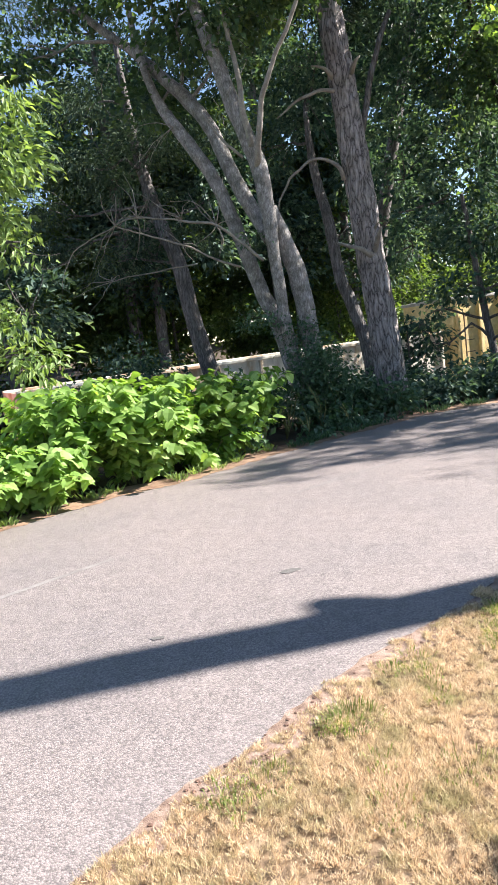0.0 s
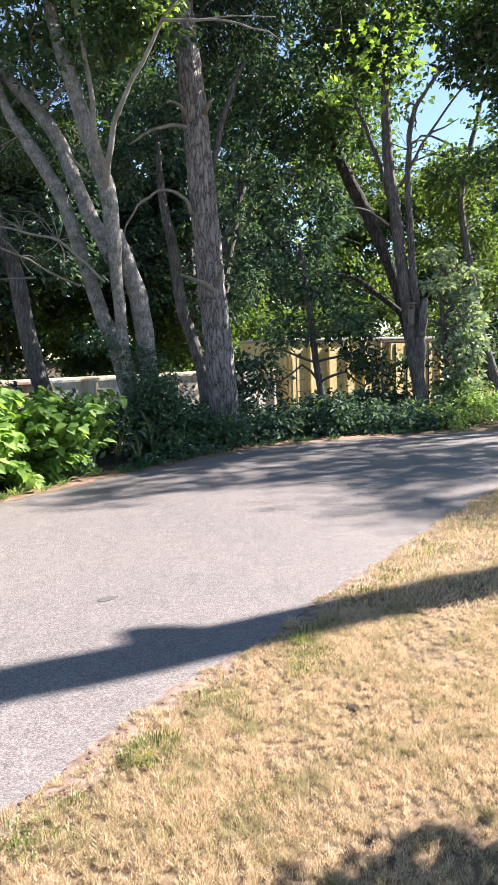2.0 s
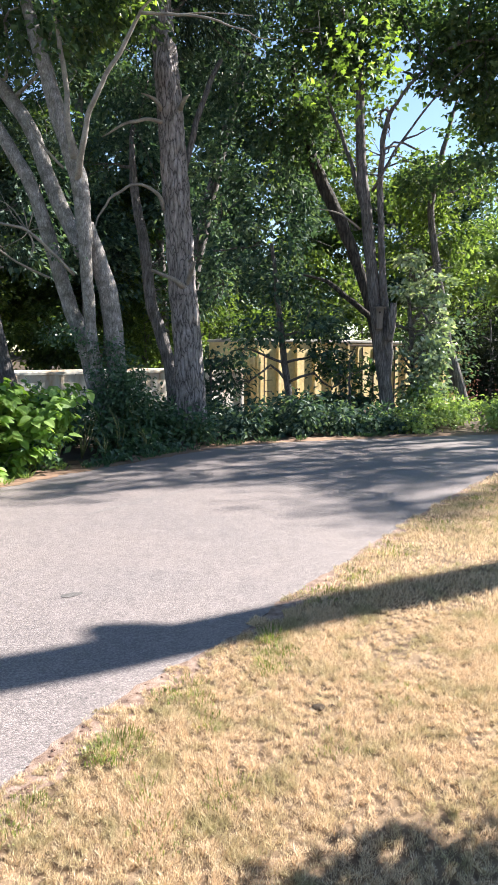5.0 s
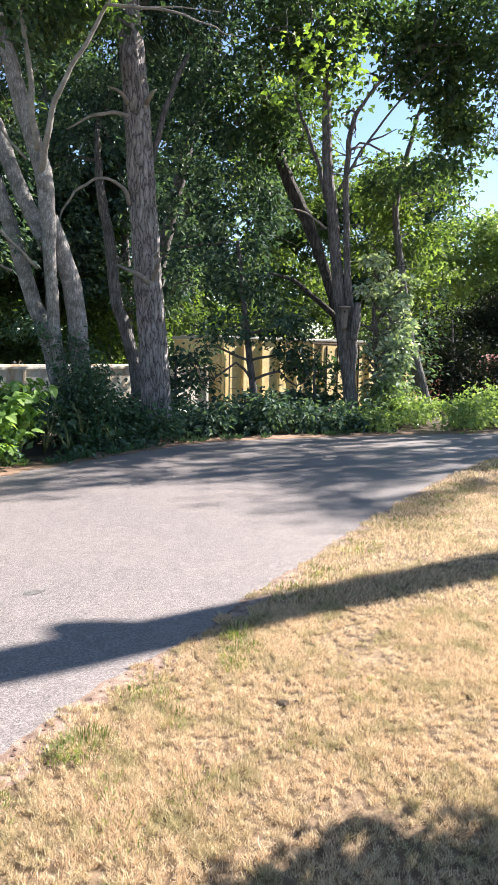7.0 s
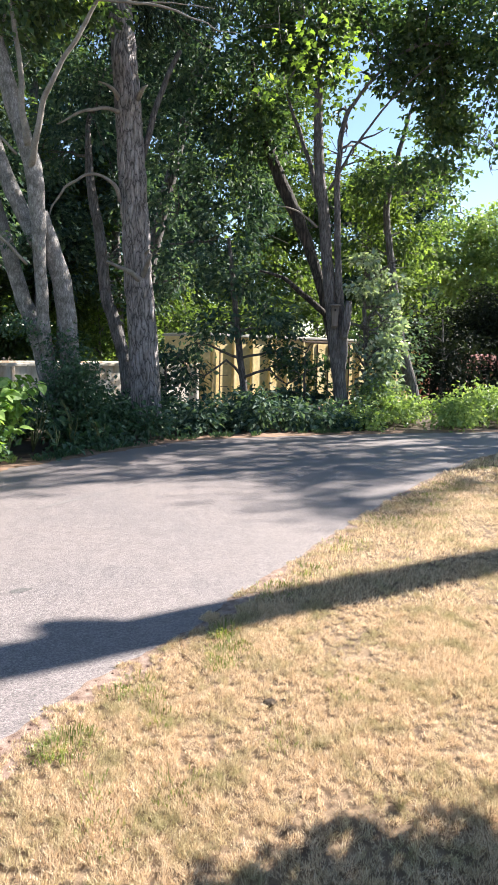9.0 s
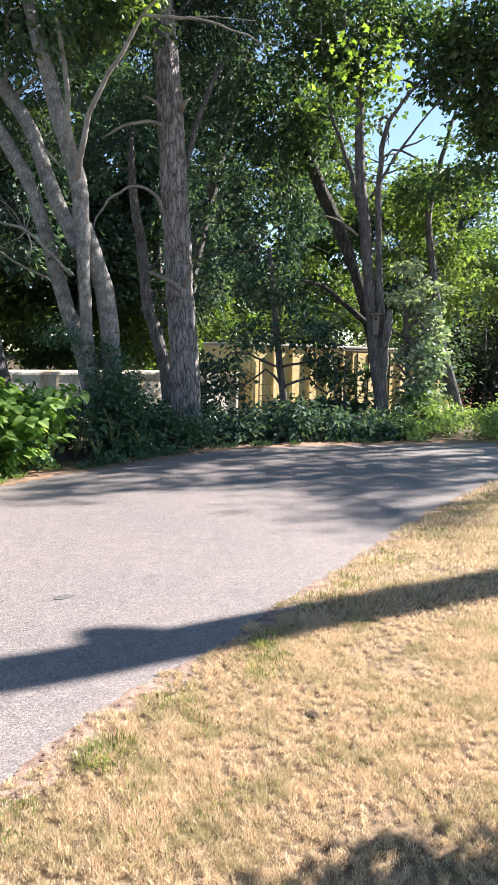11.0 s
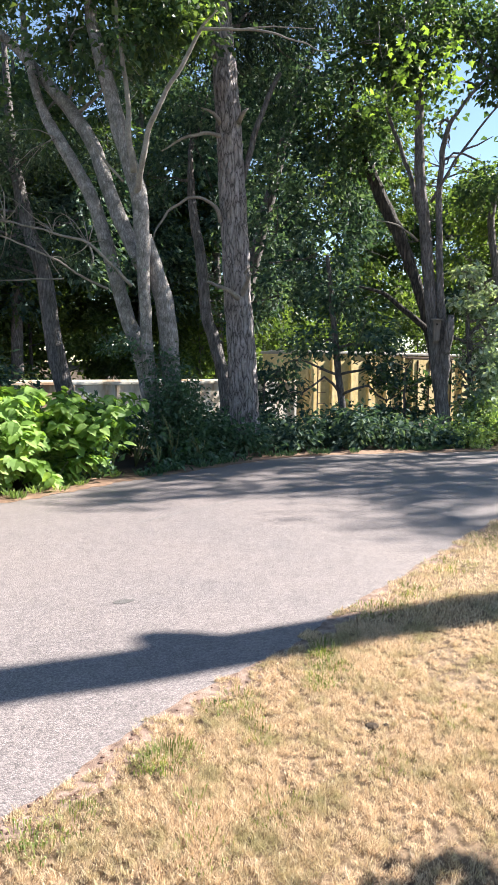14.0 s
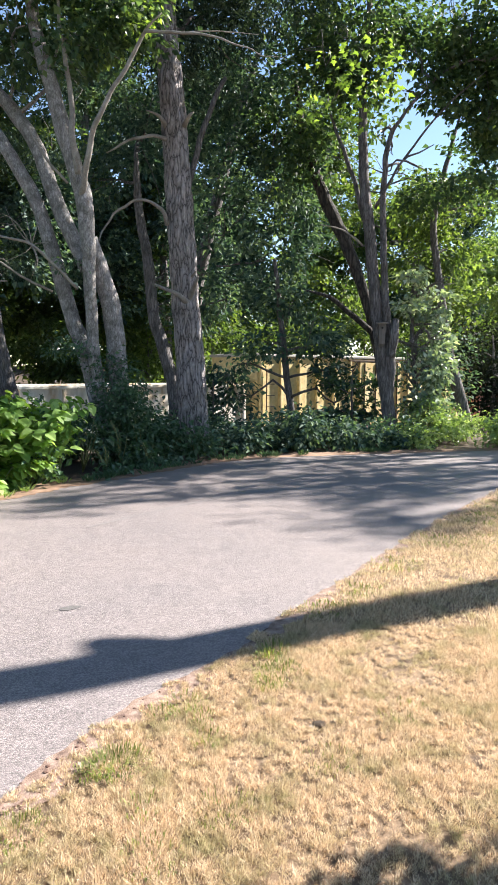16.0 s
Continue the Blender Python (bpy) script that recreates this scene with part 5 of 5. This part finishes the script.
for k in range(11):
    a = 3.3 + k * 0.75
    b = float(np.interp(a, far_line[:, 0], far_line[:, 1]))
    mound("sunny_groundcover", "bright green leafy ground cover in the sun", "sunny ground cover", a, b, 0.7 + 0.5 * (k % 3), 0.55 + 0.2 * (k % 2), 0.75, M_LEAF_BRIGHT, per=80, leaves=22, size=0.11)
for k in range(7):
    a = 4.0 + k * 1.2
    b = float(np.interp(a, far_line[:, 0], far_line[:, 1]))
    mound("sunny_groundcover", "bright green leafy ground cover in the sun", "sunny ground cover", a, b, 2.2 + 0.4 * (k % 2), 0.75, 1.0, M_LEAF_BRIGHT, per=60, leaves=22, size=0.12)
# weeds and fallen leaves along the far edge
for k in range(60):
    i = int(np.interp(random.uniform(-5.8, 2.5), far_line[:, 0], np.arange(len(far_line))))
    x, y = far_line[i] + out_far[i] * random.uniform(0.02, 0.35)
    tuft("edge_weed", x, y, 26, 0.1, 0.12, M_LEAF_BRIGHT if x < -3.4 else M_CREEPER, "small green weed growing from needle litter", 0.025)


# ---- railway ----
def on_track(along, across, z):
    """World place from metres along the track (0 where it crosses x = 0), across it and height."""
    return (along * RAIL_COS - across * RAIL_SIN, RAIL_0 + along * RAIL_SIN + across * RAIL_COS, z)


def track_piece(name, bm, material, label, category):
    bm.transform(Matrix.Translation(on_track(0, 0, 0)) @ Matrix.Rotation(RAIL_TURN, 4, "Z"))
    me = bpy.data.meshes.new(name)
    bm.to_mesh(me)
    bm.free()
    me.materials.append(material)
    tagged(new(name, me), label, category, kind="structure")


track_piece("track_bed", box_bm(0, 0, RAIL_TOP - 0.3, 150, 4.4, 0.32, 0.08), M_BALLAST, "grey stone ballast bed of a railway", "track bed")
for dy in (-0.72, 0.72):
    track_piece("rail", box_bm(0, dy, RAIL_TOP - 0.08, 150, 0.07, 0.16, 0.01), M_STEEL, "rusty steel rail on the ballast", "rail")


def car_part(name, bm, material, parent, label=""):
    """A part in the car's own axes: x along it, -y its near side, z from the rail's top."""
    me = bpy.data.meshes.new(name)
    bm.to_mesh(me)
    bm.free()
    me.materials.append(material)
    ob = new(name, me)
    ob.parent = parent
    return tagged(ob, label)


def freight_car(name, label, along, length, height, paint, style):
    car = thing(name, on_track(along, 0, RAIL_TOP), label, "freight car", "freight train")
    car.rotation_euler = (0, 0, RAIL_TURN)
    deck = 1.1
    body_h = height - deck
    if style == "open":
        for dy in (-1.42, 1.42):
            car_part("side_wall", box_bm(0, dy, deck + body_h / 2, length, 0.07, body_h, 0.01), paint, car)
            car_part("top_chord", box_bm(0, dy * 1.02, height, length, 0.16, 0.1, 0.02), paint, car)
        for dx in (-1, 1):
            car_part("end_wall", box_bm(dx * (length / 2 - 0.04), 0, deck + body_h / 2, 0.07, 2.76, body_h, 0.01), paint, car)
        bm = box_bm(0, 0, deck + body_h * 0.45, length * 0.96, 2.7, body_h * 0.7, 0.2)
        bmesh.ops.subdivide_edges(bm, edges=bm.edges[:], cuts=5, use_grid_fill=True)
        for v in bm.verts:
            if v.co.z > deck + body_h * 0.6:
                v.co.z += 0.25 * noise.noise(v.co * 0.9)
        car_part("load", bm, M_BALLAST, car, "pale heaped load")
    else:
        car_part("body", box_bm(0, 0, deck + body_h / 2, length, 2.84, body_h, 0.04), paint, car)
    car_part("underframe", box_bm(0, 0, 0.95, length * 0.98, 2.4, 0.28, 0.03), M_STEEL, car)
    car_part("side_sill", box_bm(0, -1.46, deck + 0.08, length * 0.99, 0.07, 0.18, 0.015), paint, car)
    if style == "box":
        bm = box_bm(0, 0, height + 0.05, length + 0.08, 3.02, 0.12, 0.03)
        for k in range(15):
            rib_bm = box_bm(-length / 2 + 0.4 + k * (length - 0.8) / 14, 0, height + 0.125, 0.08, 2.9, 0.04)
            tmp = bpy.data.meshes.new("tmp")
            rib_bm.to_mesh(tmp)
            rib_bm.free()
            bm.from_mesh(tmp)
            bpy.data.meshes.remove(tmp)
        car_part("roof", bm, M_ROOF, car, "pale metal roof")
        door = car_part("sliding_door", box_bm(0, -1.5, deck + body_h / 2, 3.0, 0.07, body_h * 0.9, 0.02), paint, car)
        for dx in (-1.2, -0.4, 0.4, 1.2):
            car_part("door_bar", box_bm(dx, -1.56, deck + body_h / 2, 0.05, 0.05, body_h * 0.88, 0.01), M_STEEL, door, "dark vertical locking bar")
        for dz in (0.04, 0.97):
            car_part("door_track", box_bm(0.9, -1.5, deck + body_h * dz, 6.2, 0.1, 0.08, 0.015), M_STEEL, car, "dark steel door track")
    rib = bpy.data.meshes.new("rib")
    bm = box_bm(0, 0, 0, 0.1, 0.14, body_h * 0.95, 0.015)
    bm.to_mesh(rib)
    bm.free()
    rib.materials.append(paint)
    steps = int(length / (1.45 if style == "open" else 1.05))
    for k in range(steps + 1):
        rx = -length / 2 + 0.15 + k * (length - 0.3) / steps
        if style == "box" and abs(rx) < 1.6:
            continue
        r = new("rib", rib)
        r.parent = car
        r.location = (rx, -1.48, deck + body_h / 2)
    for dz in (0.3, 0.7):
        for dx in (-1, 1):
            car_part("end_rib", box_bm(dx * (length / 2 + 0.05), 0, deck + body_h * dz, 0.1, 2.6, 0.12, 0.02), paint, car)
    ladder = car_part("ladder", box_bm(-length / 2 + 0.35, -1.6, deck + body_h * 0.45, 0.04, 0.04, body_h * 0.8, 0.008), M_STEEL, car, "dark steel side ladder")
    for k in range(6):
        car_part("rung", box_bm(-length / 2 + 0.56, -1.6, deck + body_h * (0.1 + 0.14 * k), 0.42, 0.03, 0.03), M_STEEL, ladder)
    for tx in (-length / 2 + 1.7, length / 2 - 1.7):
        bogie = car_part("bogie", box_bm(tx, -0.95, 0.55, 2.2, 0.25, 0.35, 0.04), M_STEEL, car)
        for wx in (-0.8, 0.8):
            for wy in (-0.76, 0.76):
                bm = bmesh.new()
                bmesh.ops.create_cone(bm, cap_ends=True, segments=24, radius1=0.43, radius2=0.43, depth=0.14, matrix=Matrix.Translation((tx + wx, wy, 0.43)) @ Matrix.Rotation(math.pi / 2, 4, "X"))
                car_part("wheel", bm, M_STEEL, bogie)
    return car


YELLOW = "faded yellow ribbed boxcar with a pale roof"
RED = "oxide-red ribbed hopper car on the railway"
PALE = "low cream-painted gondola car streaked with rust"
freight_car("boxcar", YELLOW, 4.6, 15.2, 4.25, M_YELLOW, "box")
freight_car("gondola_car", PALE, -11.2, 15.2, 3.15, M_CREAM, "open")
freight_car("hopper_car", RED, -26.6, 14.4, 3.8, M_RED, "hopper")
freight_car("boxcar", YELLOW, -42.2, 15.2, 4.25, M_YELLOW, "box")
freight_car("hopper_car", RED, 20.2, 14.4, 3.8, M_RED, "hopper")
freight_car("boxcar", YELLOW, 35.8, 15.2, 4.25, M_YELLOW, "box")


# ---- trees out of sight that shade the road and lawn ----
def shade_tree(x, y, h, r0, blobs, label, per=16, lean=(0, 0), gap=-0.12, spread=0.4, size=0.24):
    stem = [(x, y, -0.1), (x + lean[0] * 0.4, y + lean[1] * 0.4, h * 0.35), (x + lean[0] * 0.8, y + lean[1] * 0.8, h * 0.7), (x + lean[0], y + lean[1], h)]
    return small_tree("shade_tree", label, stem, [r0, r0 * 0.85, r0 * 0.68, r0 * 0.2], blobs, M_LEAF_MAPLE, M_MAPLE, per=per, leaves=34, size=size, spread=spread, shell=0.2, group="shade trees", bough=0.06, gap=gap)


AZ = Vector((math.sin(SUN_AZ), math.cos(SUN_AZ)))
base = Vector((2.4, 5.55)) + AZ * 6.2
tall = shade_tree(base.x, base.y, 17, 0.335, [(base.x + 1, base.y + 1, 16.5, 1.7), (base.x - 0.6, base.y - 0.5, 18.2, 1.7), (base.x + 0.5, base.y + 1.6, 18.5, 1.6)], "tall roadside tree with a straight bare trunk")
# a short side limb on the tall trunk
BURL = Vector((base.x - 0.05, base.y + 0.05, 8.15))
limb("limb", tall, [BURL, BURL + Vector((-0.1, 0.2, 0.2)), BURL + Vector((-0.2, 0.33, 0.3))], [0.23, 0.16, 0.06], M_MAPLE, segs=10, step=0.1)
# added unseen tree; leaf masses set back from the ground spots they must shade
low = Vector((4.25, 2.6))
CORNER = [(gx_ + AZ.x * 1.19 * z, gy_ + AZ.y * 1.19 * z, z, br) for gx_, gy_, z, br in ((0.5, 1.55, 2.2, 0.24), (0.85, 1.6, 2.3, 0.24), (1.2, 1.63, 2.4, 0.26), (1.6, 1.66, 2.4, 0.28), (2.0, 1.75, 2.5, 0.3), (0.36, 1.28, 2.2, 0.28), (0.75, 1.28, 2.2, 0.32), (1.2, 1.28, 2.3, 0.34), (1.65, 1.3, 2.3, 0.36), (2.15, 1.4, 2.4, 0.4), (0.55, 0.95, 2.1, 0.36), (1.05, 0.9, 2.1, 0.38), (1.65, 0.95, 2.2, 0.4))]
shade_tree(low.x, low.y, 3.0, 0.09, CORNER, "unseen leafy tree placed to shade the lawn corner", per=260, gap=-1.0, spread=0.13, size=0.12)
# unseen trees added to lay streaks of shade on the far road and verge
# (distance towards the sun, offset across, where its shade ends, blob size)
for q, w, end, br in ((19.0, 0.1, -1.7, 0.5), (21.0, 1.1, 0.6, 0.42), (23.5, -1.2, 1.5, 0.42), (25.5, -2.3, 1.9, 0.34), (22.0, 2.1, 2.0, 0.4), (26.5, -0.5, 2.6, 0.4), (20.0, 2.7, -4.2, 0.5)):
    h = (q - end) / 1.19
    c = Vector((-1.6, 8.9)) + AZ * q + Vector((-AZ.y, AZ.x)) * w
    bl = [(c.x + random.uniform(-0.5, 0.5), c.y + random.uniform(-0.5, 0.5), h * (0.5 + 0.5 * k / 13), br * random.uniform(0.7, 1.25)) for k in range(14)]
    shade_tree(c.x, c.y, h, 0.2, bl, "unseen leafy tree placed to streak the road with shade", per=48, gap=0.07)
# unseen crowns added only to block the sun from the dark shrubs
for x, y, z, br in ((19.5, 32, 8, 3.0), (22, 35, 9, 3.4), (18.5, 30.5, 6.0, 2.8), (17.2, 28.5, 4.0, 2.4), (14.8, 30.0, 5.5, 2.5)):
    bl = [(x + random.uniform(-1, 1), y + random.uniform(-1, 1), z + dz, br * 0.8) for dz in (-2.2, -0.8, 0.6, 2)]
    shade_tree(x, y, z + 3, 0.28, bl, "unseen broad tree placed to shade the right-hand shrubs", per=22)
